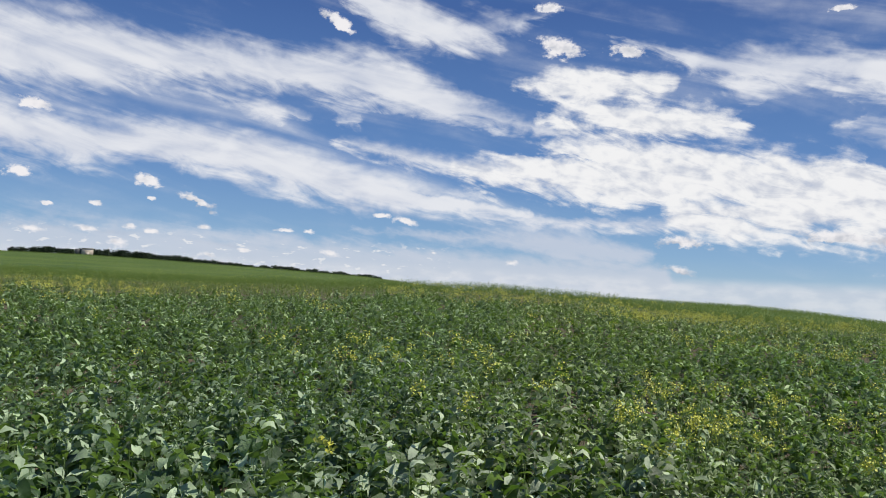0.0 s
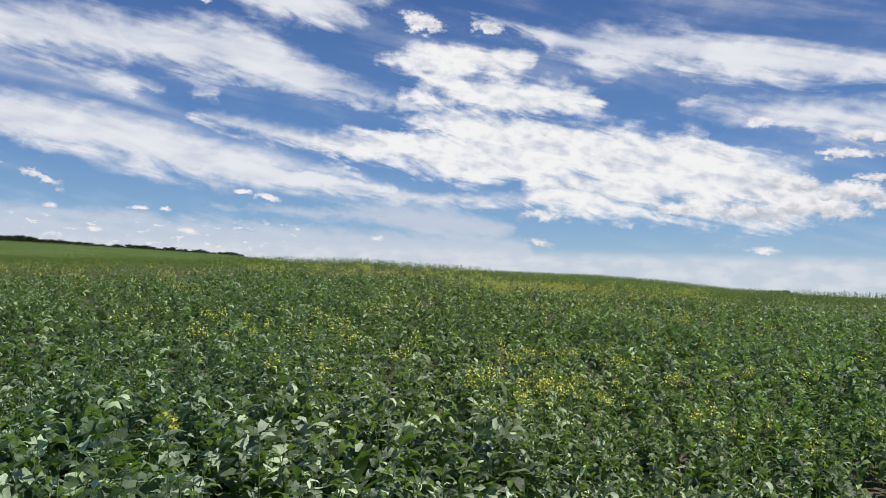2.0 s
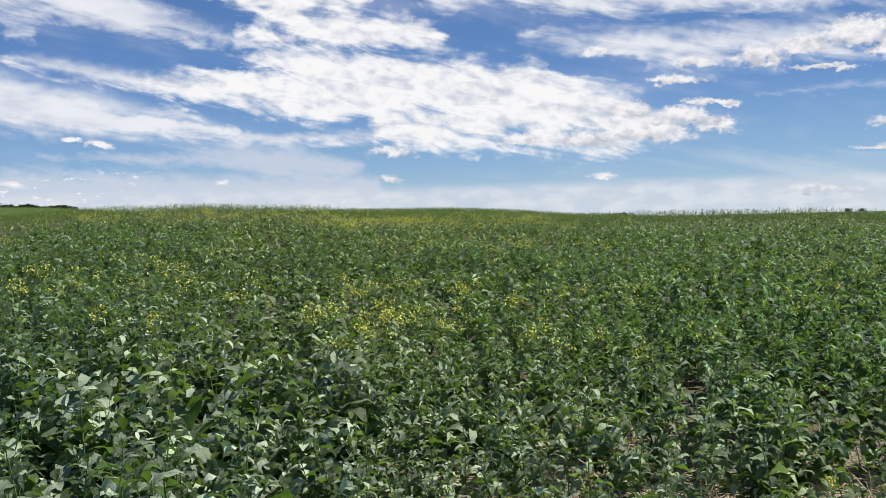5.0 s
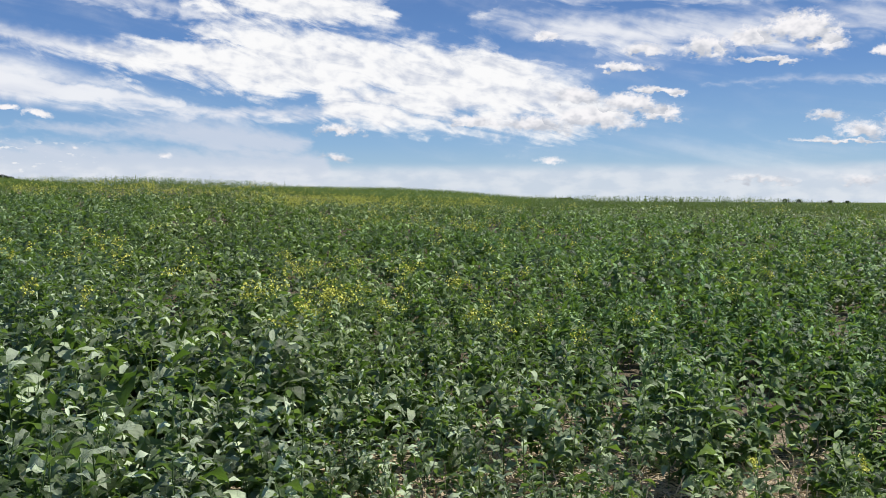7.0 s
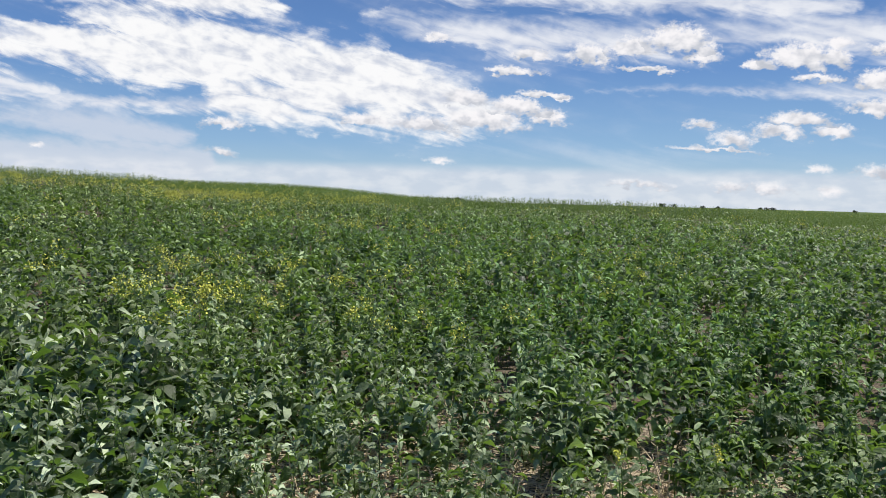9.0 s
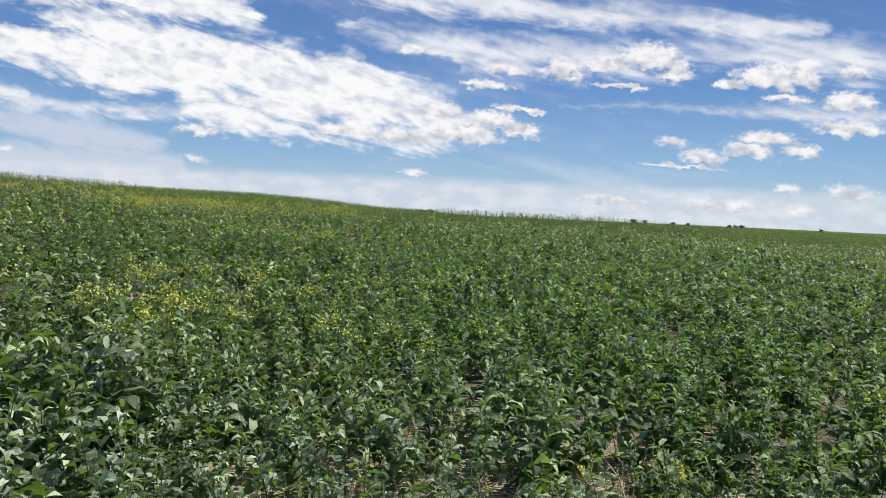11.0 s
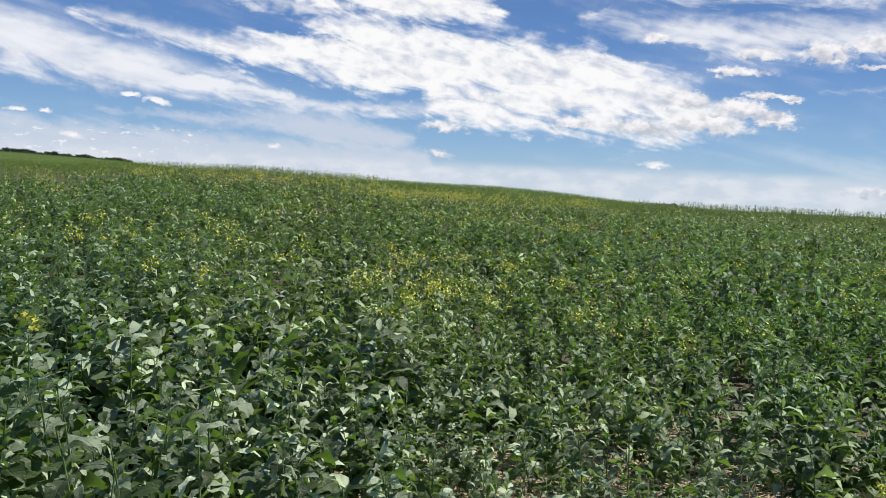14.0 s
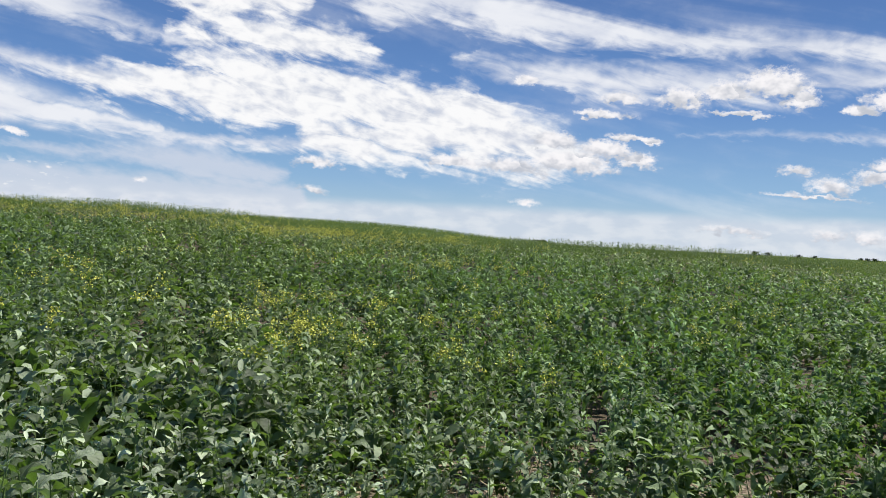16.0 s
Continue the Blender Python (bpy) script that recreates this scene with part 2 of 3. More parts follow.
a_thick = k.step(k.math("ADD", k.math("MAXIMUM", k.math("MULTIPLY", thick, 0.9), -1.2), rag), -0.35, 0.80)
tuft = k.noise(k.xyz(az, k.math("MULTIPLY", el, 1.6), 23.0), 2.4, 4.0, 0.6)
a_heap = k.step(k.math("ADD", k.math("MAXIMUM", heap, -1.0), k.math("MULTIPLY_ADD", k.math("ADD", k.math("MULTIPLY", fine, 0.6), k.math("ADD", k.math("MULTIPLY", tuft, 0.4), k.math("MULTIPLY", micro, 0.30))), 2.2, -1.25)), 0.0, k.step(el, 1.5, 6.0, 1.15, 0.66))
low_veil = most([
    band([(-29.2, 4.16, 3.93), (-24.1, 4.34, 3.37), (-19.1, 4.42, 3.0), (-14.1, 4.39, 2.34), (-9.0, 3.82, 2.6)]),
    band([(-57, 3.7, 0.2), (-50, 3.6, 0.2), (-45, 3.3, 0.2), (-35, 3.1, 0.2), (-25, 3.4, 0.2), (-15, 3.2, 0.2), (-8, 2.5, 0.2)]),
])
a_low = k.step(k.math("ADD", k.math("MAXIMUM", low_veil, -1.0), k.math("MULTIPLY_ADD", streak, 2.6, -1.3)), -0.35, 0.8, 0.0, 0.72)
a_dusk = k.step(k.math("ADD", k.math("MAXIMUM", band([(-51, 3.05, 2.6), (-45.9, 3.05, 2.7), (-42.5, 2.95, 2.6), (-39, 2.8, 2.5), (-34.7, 2.5, 2.25)]), -1.0), k.math("MULTIPLY_ADD", fibre, 2.0, -1.1)), -0.2, 0.8, 0.0, 0.6)
row = k.noise(k.xyz(az, k.math("MULTIPLY", el, 2.2), 47.0), 1.15, 4.0, 0.6)
a_row = k.math("MULTIPLY", k.step(row, 0.585, 0.66, 0.0, 0.85), k.math("MULTIPLY", k.step(az, -26.0, -20.0, 1.0, 0.0), k.math("MULTIPLY", k.step(el, 2.6, 3.4, 1.0, 0.0), k.step(el, 0.6, 1.2))))
a_haze = k.step(k.math("MULTIPLY_ADD", streak, 0.8, el), 1.5, 2.4, 0.8, 0.0)

air = k.tree.nodes.new("ShaderNodeTexSky")
air.sky_type, air.sun_disc = "NISHITA", False
air.sun_elevation, air.sun_rotation = radians(SUN_EL), radians(SUN_AZ)
air.air_density, air.dust_density, air.ozone_density, air.altitude = 1.0, 0.2, 3.0, 700
blue = k.vmath("SCALE", air.outputs[0])
blue.node.inputs["Scale"].default_value = 0.06
ramp = k.tree.nodes.new("ShaderNodeValToRGB")
k.put(ramp.inputs[0], k.math("MULTIPLY", el, 1 / 90.0))
ramp.color_ramp.elements[0].position, ramp.color_ramp.elements[0].color = 0.0, (0.46, 0.66, 0.82, 1)
ramp.color_ramp.elements[1].position, ramp.color_ramp.elements[1].color = 1.0, (0.03, 0.09, 0.32, 1)
for at, shade in ((0.035, (0.27, 0.49, 0.79, 1)), (0.09, (0.135, 0.30, 0.66, 1)), (0.21, (0.058, 0.145, 0.43, 1))):
    ramp.color_ramp.elements.new(at).color = shade
blue = k.mix(0.75, blue, ramp.outputs[0])
lump = k.noise(k.xyz(az, k.math("MULTIPLY", el, 1.4), 3.0), 1.1, 2.5, 0.5)
lit = k.step(k.math("SUBTRACT", lump, k.math("MULTIPLY", k.math("MAXIMUM", base, -0.1), 0.32)), 0.12, 0.58)
white = k.mix(lit, (0.54, 0.57, 0.64, 1), (0.95, 0.93, 0.95, 1))
soft_white = k.mix(k.step(silk, 0.32, 0.62), (0.52, 0.58, 0.73, 1), (0.87, 0.885, 0.93, 1))
mass_white = k.mix(k.step(k.math("ADD", k.math("MULTIPLY", streak, 0.5), k.math("ADD", k.math("MULTIPLY", fibre, 0.7), k.math("MULTIPLY", lump, 0.5))), 0.62, 0.95), (0.62, 0.66, 0.76, 1), (0.96, 0.96, 0.97, 1))
sky = k.mix(a_wisp, blue, soft_white)
sky = k.mix(a_thin, sky, soft_white)
sky = k.mix(a_low, sky, (0.66, 0.70, 0.80, 1))
pile = k.noise(k.xyz(k.math("MULTIPLY", az, 0.5), k.math("MULTIPLY", el, 1.1), 19.0), 1.1, 3.0, 0.5)
sky = k.mix(a_haze, sky, k.mix(k.step(pile, 0.36, 0.66), (0.63, 0.69, 0.79, 1), (0.77, 0.80, 0.86, 1)))
sky = k.mix(a_dusk, sky, (0.52, 0.58, 0.70, 1))
sky = k.mix(a_row, sky, (0.84, 0.86, 0.90, 1))
sky = k.mix(a_thick, sky, mass_white)
sky = k.mix(a_heap, sky, white)
back = k.tree.nodes.new("ShaderNodeBackground")
k.put(back.inputs["Color"], sky)
k.put(k.tree.nodes.new("ShaderNodeOutputWorld").inputs["Surface"], back.outputs[0])


# ---------------------------------------------------------------- materials
def material(name):
    m = bpy.data.materials.new(name)
    m.use_nodes = True
    return m, Tree(m.node_tree)


def shader(n, color, rough=0.6, spec=0.4, bump=None, strength=0.3, distance=0.02):
    p = n.tree.nodes.new("ShaderNodeBsdfPrincipled")
    n.put(p.inputs["Base Color"], color)
    n.put(p.inputs["Roughness"], rough)
    n.put(p.inputs["Specular IOR Level"], spec)
    if bump is not None:
        b = n.tree.nodes.new("ShaderNodeBump")
        b.inputs["Strength"].default_value, b.inputs["Distance"].default_value = strength, distance
        n.put(b.inputs["Height"], bump)
        n.put(p.inputs["Normal"], b.outputs[0])
    return p


def finish(n, out):
    n.put(n.tree.nodes.new("ShaderNodeOutputMaterial").inputs["Surface"], out)


def leaf_material(name, random_socket):
    m, n = material(name)
    place = n.tree.nodes.new("ShaderNodeNewGeometry").outputs["Position"]
    if random_socket == "island":
        rnd = n.tree.nodes.new("ShaderNodeNewGeometry").outputs["Random Per Island"]
    else:
        rnd = n.tree.nodes.new("ShaderNodeObjectInfo").outputs["Random"]
    patch = n.noise(place, 0.35, 3.0)
    grain = n.noise(place, 60.0, 3.0)
    relief = grain
    if random_socket != "island":
        lx, ly, lz = n.split(n.tree.nodes.new("ShaderNodeTexCoord").outputs["Object"])
        off = n.math("ABSOLUTE", ly)
        side_vein = n.step(n.math("ABSOLUTE", n.math("SINE", n.math("MULTIPLY", n.math("SUBTRACT", lx, n.math("MULTIPLY", off, 0.9)), 24.0))), 0.0, 0.22, 0.55, 0.0)
        vein = n.math("MAXIMUM", n.step(off, 0.006, 0.022, 1.0, 0.0), side_vein)
        relief = n.math("SUBTRACT", grain, n.math("MULTIPLY", vein, 0.9))
    tone = n.math("ADD", n.math("MULTIPLY", rnd, 0.55), n.math("MULTIPLY_ADD", patch, 1.5, -0.62))
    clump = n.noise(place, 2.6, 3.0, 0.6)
    # pale waxy leaves on the left, with sky sheen painted into their colour
    wax_sheen = n.step(n.vmath("DISTANCE", place, (-3.5, 4.6, 0.5), out=1), 2.4, 6.2, 1.0, 0.0)
    lush = n.math("MAXIMUM", n.step(n.vmath("DISTANCE", place, (2.6, 7.6, 0.5), out=1), 1.0, 4.8, 0.62, 0.0),
                  n.step(n.vmath("DISTANCE", place, (5.0, 17.0, 0.5), out=1), 4.0, 10.5, 0.55, 0.0))
    lush = n.math("MULTIPLY", lush, n.step(clump, 0.3, 0.6, 0.75, 1.15))
    tone = n.math("ADD", n.math("SUBTRACT", tone, n.math("MULTIPLY", wax_sheen, 0.35)), n.math("MULTIPLY_ADD", n.noise(place, 1.4, 3.0, 0.6), 1.3, -0.65))
    cool = n.mix(grain, (0.070, 0.124, 0.034, 1), (0.142, 0.200, 0.072, 1))
    warm = n.mix(grain, (0.092, 0.144, 0.020, 1), (0.168, 0.214, 0.036, 1))
    color = n.mix(n.step(tone, 0.25, 0.95), cool, warm)
    olive = n.step(n.vmath("DISTANCE", place, (0.0, 0.0, 0.5), out=1), 11.0, 28.0, 0.0, 0.6)
    color = n.mix(olive, color, n.mix(rnd, (0.090, 0.142, 0.034, 1), (0.165, 0.215, 0.070, 1)))
    color = n.mix(lush, color, n.mix(grain, (0.042, 0.135, 0.028, 1), (0.085, 0.205, 0.050, 1)))
    color = n.mix(n.math("MULTIPLY", wax_sheen, n.step(rnd, 0.15, 0.85, 0.0, 0.8)), color, (0.345, 0.395, 0.290, 1))
    px, py, pz = n.split(place)
    fresh = n.math("MULTIPLY", n.step(n.math("MULTIPLY_ADD", py, 0.27, px), -2.2, -0.4, 0.55, 0.0), n.step(py, 24.0, 36.0, 1.0, 0.3))
    color = n.mix(fresh, color, n.mix(grain, (0.046, 0.118, 0.040, 1), (0.100, 0.190, 0.082, 1)))
    ripe = n.step(n.vmath("DISTANCE", place, (-0.7, 6.8, 0.5), out=1), 0.6, 3.2, 0.5, 0.0)
    color = n.mix(ripe, color, n.mix(grain, (0.11, 0.17, 0.030, 1), (0.19, 0.25, 0.055, 1)))
    # sun highlights put into the colour: a random share of leaves is paler
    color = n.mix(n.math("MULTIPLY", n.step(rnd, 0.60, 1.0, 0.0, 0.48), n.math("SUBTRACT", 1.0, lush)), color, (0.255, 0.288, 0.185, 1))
    if random_socket != "island":
        color = n.mix(n.math("MULTIPLY", vein, 0.4), color, (0.30, 0.38, 0.22, 1))
    # painted contrast: clump noise darkens like shaded gaps, high rnd brightens like sunlit tops
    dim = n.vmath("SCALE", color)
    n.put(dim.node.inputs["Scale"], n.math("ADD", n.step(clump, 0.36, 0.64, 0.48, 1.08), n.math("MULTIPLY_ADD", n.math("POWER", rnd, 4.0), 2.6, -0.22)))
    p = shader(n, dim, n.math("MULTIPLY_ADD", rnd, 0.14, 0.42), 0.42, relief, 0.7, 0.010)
    t = n.tree.nodes.new("ShaderNodeBsdfTranslucent")
    n.put(t.inputs["Color"], n.mix(rnd, (0.14, 0.28, 0.03, 1), (0.26, 0.40, 0.05, 1)))
    s = n.tree.nodes.new("ShaderNodeMixShader")
    s.inputs[0].default_value = 0.35
    n.put(s.inputs[1], p.outputs[0])
    n.put(s.inputs[2], t.outputs[0])
    finish(n, s.outputs[0])
    return m


def plain_material(name, dark, light, scale=20.0, rough=0.7, spec=0.3, bump=0.3):
    m, n = material(name)
    place = n.tree.nodes.new("ShaderNodeNewGeometry").outputs["Position"]
    g = n.noise(place, scale, 4.0)
    big = n.noise(place, scale * 0.12, 3.0)
    f = n.math("ADD", n.math("MULTIPLY", g, 0.6), n.math("MULTIPLY", big, 0.4))
    finish(n, shader(n, n.mix(n.step(f, 0.3, 0.7), (*dark, 1), (*light, 1)), rough, spec, g, bump).outputs[0])
    return m


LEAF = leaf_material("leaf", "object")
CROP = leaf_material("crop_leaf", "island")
FAR_CROP, n = material("far_crop")
place = n.tree.nodes.new("ShaderNodeNewGeometry").outputs["Position"]
rnd = n.tree.nodes.new("ShaderNodeNewGeometry").outputs["Random Per Island"]
drift = n.noise(place, 0.12, 4.0, 0.6)
shade = n.mix(n.step(drift, 0.3, 0.7), (0.100, 0.165, 0.034, 1), (0.160, 0.212, 0.044, 1))
shade = n.mix(n.math("MULTIPLY", rnd, 0.35), shade, (0.18, 0.24, 0.08, 1))
p = shader(n, shade, 0.6, 0.3)
t = n.tree.nodes.new("ShaderNodeBsdfTranslucent")
t.inputs["Color"].default_value = (0.16, 0.26, 0.03, 1)
s = n.tree.nodes.new("ShaderNodeMixShader")
s.inputs[0].default_value = 0.3
n.put(s.inputs[1], p.outputs[0])
n.put(s.inputs[2], t.outputs[0])
finish(n, s.outputs[0])
STEM = plain_material("stem", (0.09, 0.16, 0.04), (0.17, 0.24, 0.08), 40.0, 0.5)
PETAL = plain_material("petal", (0.58, 0.56, 0.07), (0.74, 0.73, 0.15), 50.0, 0.6)
STRAW = plain_material("straw", (0.46, 0.35, 0.21), (0.80, 0.68, 0.48), 30.0, 0.7)
BARK = plain_material("bark", (0.04, 0.03, 0.02), (0.10, 0.08, 0.06), 6.0, 0.9)
FAR_LEAF = plain_material("tree_leaf", (0.012, 0.024, 0.010), (0.030, 0.052, 0.018), 0.8, 0.7)
BEIGE = plain_material("beige_sheet", (0.46, 0.38, 0.31), (0.58, 0.49, 0.40), 1.5, 0.6)
GREY = plain_material("grey_sheet", (0.09, 0.09, 0.09), (0.15, 0.14, 0.13), 1.5, 0.6)

SOIL, n = material("soil")
place = n.tree.nodes.new("ShaderNodeNewGeometry").outputs["Position"]
px, py, pz = n.split(place)
far = n.math("SQRT", n.math("ADD", n.math("MULTIPLY", px, px), n.math("MULTIPLY", py, py)))
clod = n.noise(place, 14.0, 6.0, 0.65)
litter = n.noise(place, 55.0, 3.0)
earth = n.mix(n.step(clod, 0.35, 0.65), (0.045, 0.034, 0.024, 1), (0.120, 0.092, 0.065, 1))
earth = n.mix(n.step(litter, 0.42, 0.56, 0.0, n.step(far, 4.8, 6.5, 0.9, 0.2)), earth, (0.56, 0.46, 0.32, 1))
drift = n.noise(place, 0.05, 5.0)
weeds = n.noise(place, 3.0, 5.0, 0.7)
green = n.mix(n.step(n.math("ADD", n.math("MULTIPLY", drift, 0.6), n.math("MULTIPLY", weeds, 0.4)), 0.35, 0.65), (0.060, 0.105, 0.025, 1), (0.120, 0.165, 0.034, 1))
finish(n, shader(n, n.mix(n.step(far, 30.0, 60.0), earth, green), 0.9, 0.15, clod, 0.8, 0.05).outputs[0])

# ---------------------------------------------------------------- the lie of the land
EYE, CANOPY = 1.55, 0.50
RIDGES = [  # bearing, angle of the crop's top over the eye, distance
    # the near swell
    [(-90, 0.45, 60), (-50, 0.45, 60), (-38, 0.50, 60), (-29, 0.74, 55), (-25, 0.90, 50), (-19, 0.89, 50), (-14, 0.69, 48), (-11.6, 0.53, 46), (-10.5, 0.38, 45), (-9.5, 0.28, 45), (-6, 0.02, 45),
     (0, -0.25, 46), (6, -0.42, 45), (14, -0.50, 42), (20, -0.58, 42), (27, -0.85, 42), (40, -1.2, 40), (90, -1.2, 40)],
    # the rise behind it
    [(-90, -1.0, 140), (-20, 0.2, 140), (-10, 0.36, 130), (-3, 0.27, 125), (0.5, 0.10, 120), (3, -0.10, 120), (5.5, -0.30, 120), (8, -0.40, 120), (12, -0.65, 130), (18, -0.68, 150), (27, -0.59, 160), (35, -0.62, 170), (90, -0.9, 170)],
    # the far field
    [(-90, 1.15, 520), (-50, 1.15, 520), (-46, 1.20, 520), (-40, 1.12, 520), (-34, 0.98, 520), (-28, 0.80, 500), (-24, 0.5, 480), (-15, -0.5, 450), (0, -1.0, 450), (90, -1.0, 450)],
]


def land(x, y):
    """The ground's height."""
    x, y = np.asarray(x, float), np.asarray(y, float)
    r, a = np.hypot(x, y), np.degrees(np.arctan2(x, y))
    a = np.where(a > 120, 120 - (a - 120) * 3.5, a)
    a = np.where(a < -90, -90, a)
    z = -0.012 * np.maximum(r - 60, 0)
    for rows in RIDGES:
        b, e, d = (np.array(c, float) for c in zip(*rows))
        top, reach = np.interp(a, b, e), np.interp(a, b, d)
        crest = EYE - CANOPY + reach * np.tan(np.radians(top))
        u = r / reach
        z = np.maximum(z, np.where(u < 1, crest * np.clip(u, 0, 1) ** 2 * (3 - 2 * np.clip(u, 0, 1)), crest - 0.03 * (r - reach)))
    wave = 0.05 * np.sin(x * 0.31 + 1.0) * np.sin(y * 0.27) + 0.03 * np.sin(x * 0.9 + y * 0.5)
    return z + wave * np.clip(r / 15, 0, 1) * np.clip(2 - r / 60, 0, 1)


def mesh_object(name, verts, faces, mat, parent=None, smooth=False):
    me = bpy.data.meshes.new(name)
    if isinstance(faces, np.ndarray):
        me.vertices.add(len(verts))
        me.vertices.foreach_set("co", np.asarray(verts, np.float32).ravel())
        c = faces.shape[1]
        me.loops.add(faces.size)
        me.loops.foreach_set("vertex_index", faces.ravel().astype(np.int32))
        me.polygons.add(len(faces))
        me.polygons.foreach_set("loop_start", np.arange(0, faces.size, c, dtype=np.int32))
        me.update(calc_edges=True)
        me.validate()
    else:
        me.from_pydata([tuple(v) for v in verts], [], faces)
    if smooth:
        me.polygons.foreach_set("use_smooth", np.ones(len(me.polygons), bool))
    me.materials.append(mat)
    ob = new(name, me)
    ob.parent = parent
    return ob


ring = np.concatenate([[0.0], np.geomspace(0.6, 4600, 190)])
turn = np.radians(np.concatenate([np.arange(-90, 60, 0.5), np.arange(60, 270, 3.0)]))
R, T = np.meshgrid(ring, turn, indexing="ij")
gx, gy = R * np.sin(T), R * np.cos(T)
nr, nt = R.shape
i, j = np.meshgrid(np.arange(nr - 1), np.arange(nt), indexing="ij")
j2 = (j + 1) % nt
quads = np.stack([i * nt + j, i * nt + j2, (i + 1) * nt + j2, (i + 1) * nt + j], -1).reshape(-1, 4)[:, ::-1]
ground = mesh_object("ground", np.stack([gx, gy, land(gx, gy)], -1).reshape(-1, 3), quads, SOIL, smooth=True)
tagged(ground, "brown soil with dry straw litter under a green field crop", "ground", kind="structure")

# ---------------------------------------------------------------- the crop
rng = np.random.default_rng(5)
BARE = [  # bearing, distance, size
    (-6.5, 4.35, 0.17), (-2.2, 4.5, 0.20), (-1.4, 4.1, 0.14), (-4.9, 3.7, 0.18), (0.3, 3.8, 0.22), (4.8, 3.6, 0.15), (5.3, 4.4, 0.20), (7.6, 5.4, 0.20), (7.8, 3.9, 0.20), (9.4, 3.8, 0.18),
    (15.4, 4.15, 0.24), (16.4, 3.95, 0.20), (23.0, 4.4, 0.26), (24.4, 4.85, 0.18), (23.6, 4.0, 0.25), (11.9, 4.25, 0.18), (31.0, 4.3, 0.22), (8.2, 4.8, 0.14), (-9.2, 13.2, 0.40), (-3.9, 10.4, 0.34), (-7.2, 10.3, 0.26)]
GOLD = [  # bearing, distance, size, how thickly in flower
    (-7.1, 6.7, 0.55, 0.6), (-4.7, 7.0, 0.5, 0.6), (-7.2, 8.0, 0.5, 0.6), (-8.4, 5.9, 0.5, 0.5), (-12.5, 8.2, 0.6, 0.45), (-12.2, 5.8, 0.5, 0.35), (-14.4, 7.7, 0.5, 0.3), (-19.7, 6.0, 0.5, 0.2),
    (-22.6, 6.7, 0.4, 0.25), (-21.8, 11.4, 1.0, 0.35), (-19.8, 8.2, 0.6, 0.2), (-27.5, 10.1, 1.2, 0.25), (-31.0, 11.0, 1.2, 0.25), (-33.6, 10.3, 0.6, 0.2), (-28.5, 8.7, 0.5, 0.2), (-39.9, 6.7, 0.3, 0.3),
    (-43.5, 7.0, 0.3, 0.2), (-50.4, 6.2, 0.3, 0.25), (-0.2, 8.4, 0.8, 0.3), (0.6, 10.1, 0.8, 0.35), (3.6, 12.5, 0.9, 0.35), (2.4, 15.9, 1.2, 0.4), (-2.6, 16.5, 1.6, 0.45), (7.1, 5.9, 0.4, 0.25), (9.0, 5.9, 0.4, 0.2), (3.8, 6.3, 0.4, 0.25),
    (-9.7, 22.5, 1.2, 0.9), (-7.5, 24.5, 1.3, 1.0), (-5.0, 25.6, 1.4, 1.0), (-2.0, 26.5, 1.4, 0.9), (1.0, 26.5, 1.4, 0.6), (14.0, 12.0, 2.0, 0.10), (20.0, 7.5, 0.8, 0.12), (-19.0, 28.0, 4.0, 0.25), (-43.0, 34.0, 5.0, 0.2), (-48.0, 29.0, 4.0, 0.25)]


def spots(rows, x, y):
    s = np.zeros(np.shape(x))
    for a, r, wide, *weight in rows:
        cx, cy = r * math.sin(radians(a)), r * math.cos(radians(a))
        s = np.maximum(s, (weight[0] if weight else 1.0) * np.exp(-((x - cx) ** 2 + (y - cy) ** 2) / wide**2))
    return s


def vigour(x, y):
    """The crop stands taller on one side, and uneven everywhere."""
    a, r = np.degrees(np.arctan2(x, y)), np.hypot(x, y)
    left = np.clip((-6 - a) / 14, 0, 1) * np.clip((14 - r) / 6, 0, 1)
    return 1.0 + 0.26 * left + 0.10 * np.sin(x * 1.9 + 0.7 * y) * np.sin(y * 1.3 - 0.4 * x) - 0.14 * np.clip((a + 9) / 5, 0, 1) * np.clip((4.7 - r) / 0.8, 0, 1)


def scatter(r0, r1, density, a0=-60.0, a1=47.0):
    count = int(density * 0.5 * radians(a1 - a0) * (r1**2 - r0**2))
    r = np.sqrt(rng.uniform(r0**2, r1**2, count))
    a = np.radians(rng.uniform(a0, a1, count))
    x, y = r * np.sin(a), r * np.cos(a)
    bare_side = 0.05 * np.clip((np.degrees(np.arctan2(x, y)) + 9) / 4, 0, 1) * np.clip((4.8 - np.hypot(x, y)) / 0.6, 0, 1)
    keep = rng.random(count) > 1.2 * spots([(b, d, 0.72 * w) for b, d, w in BARE], x, y) + bare_side
    return x[keep], y[keep]


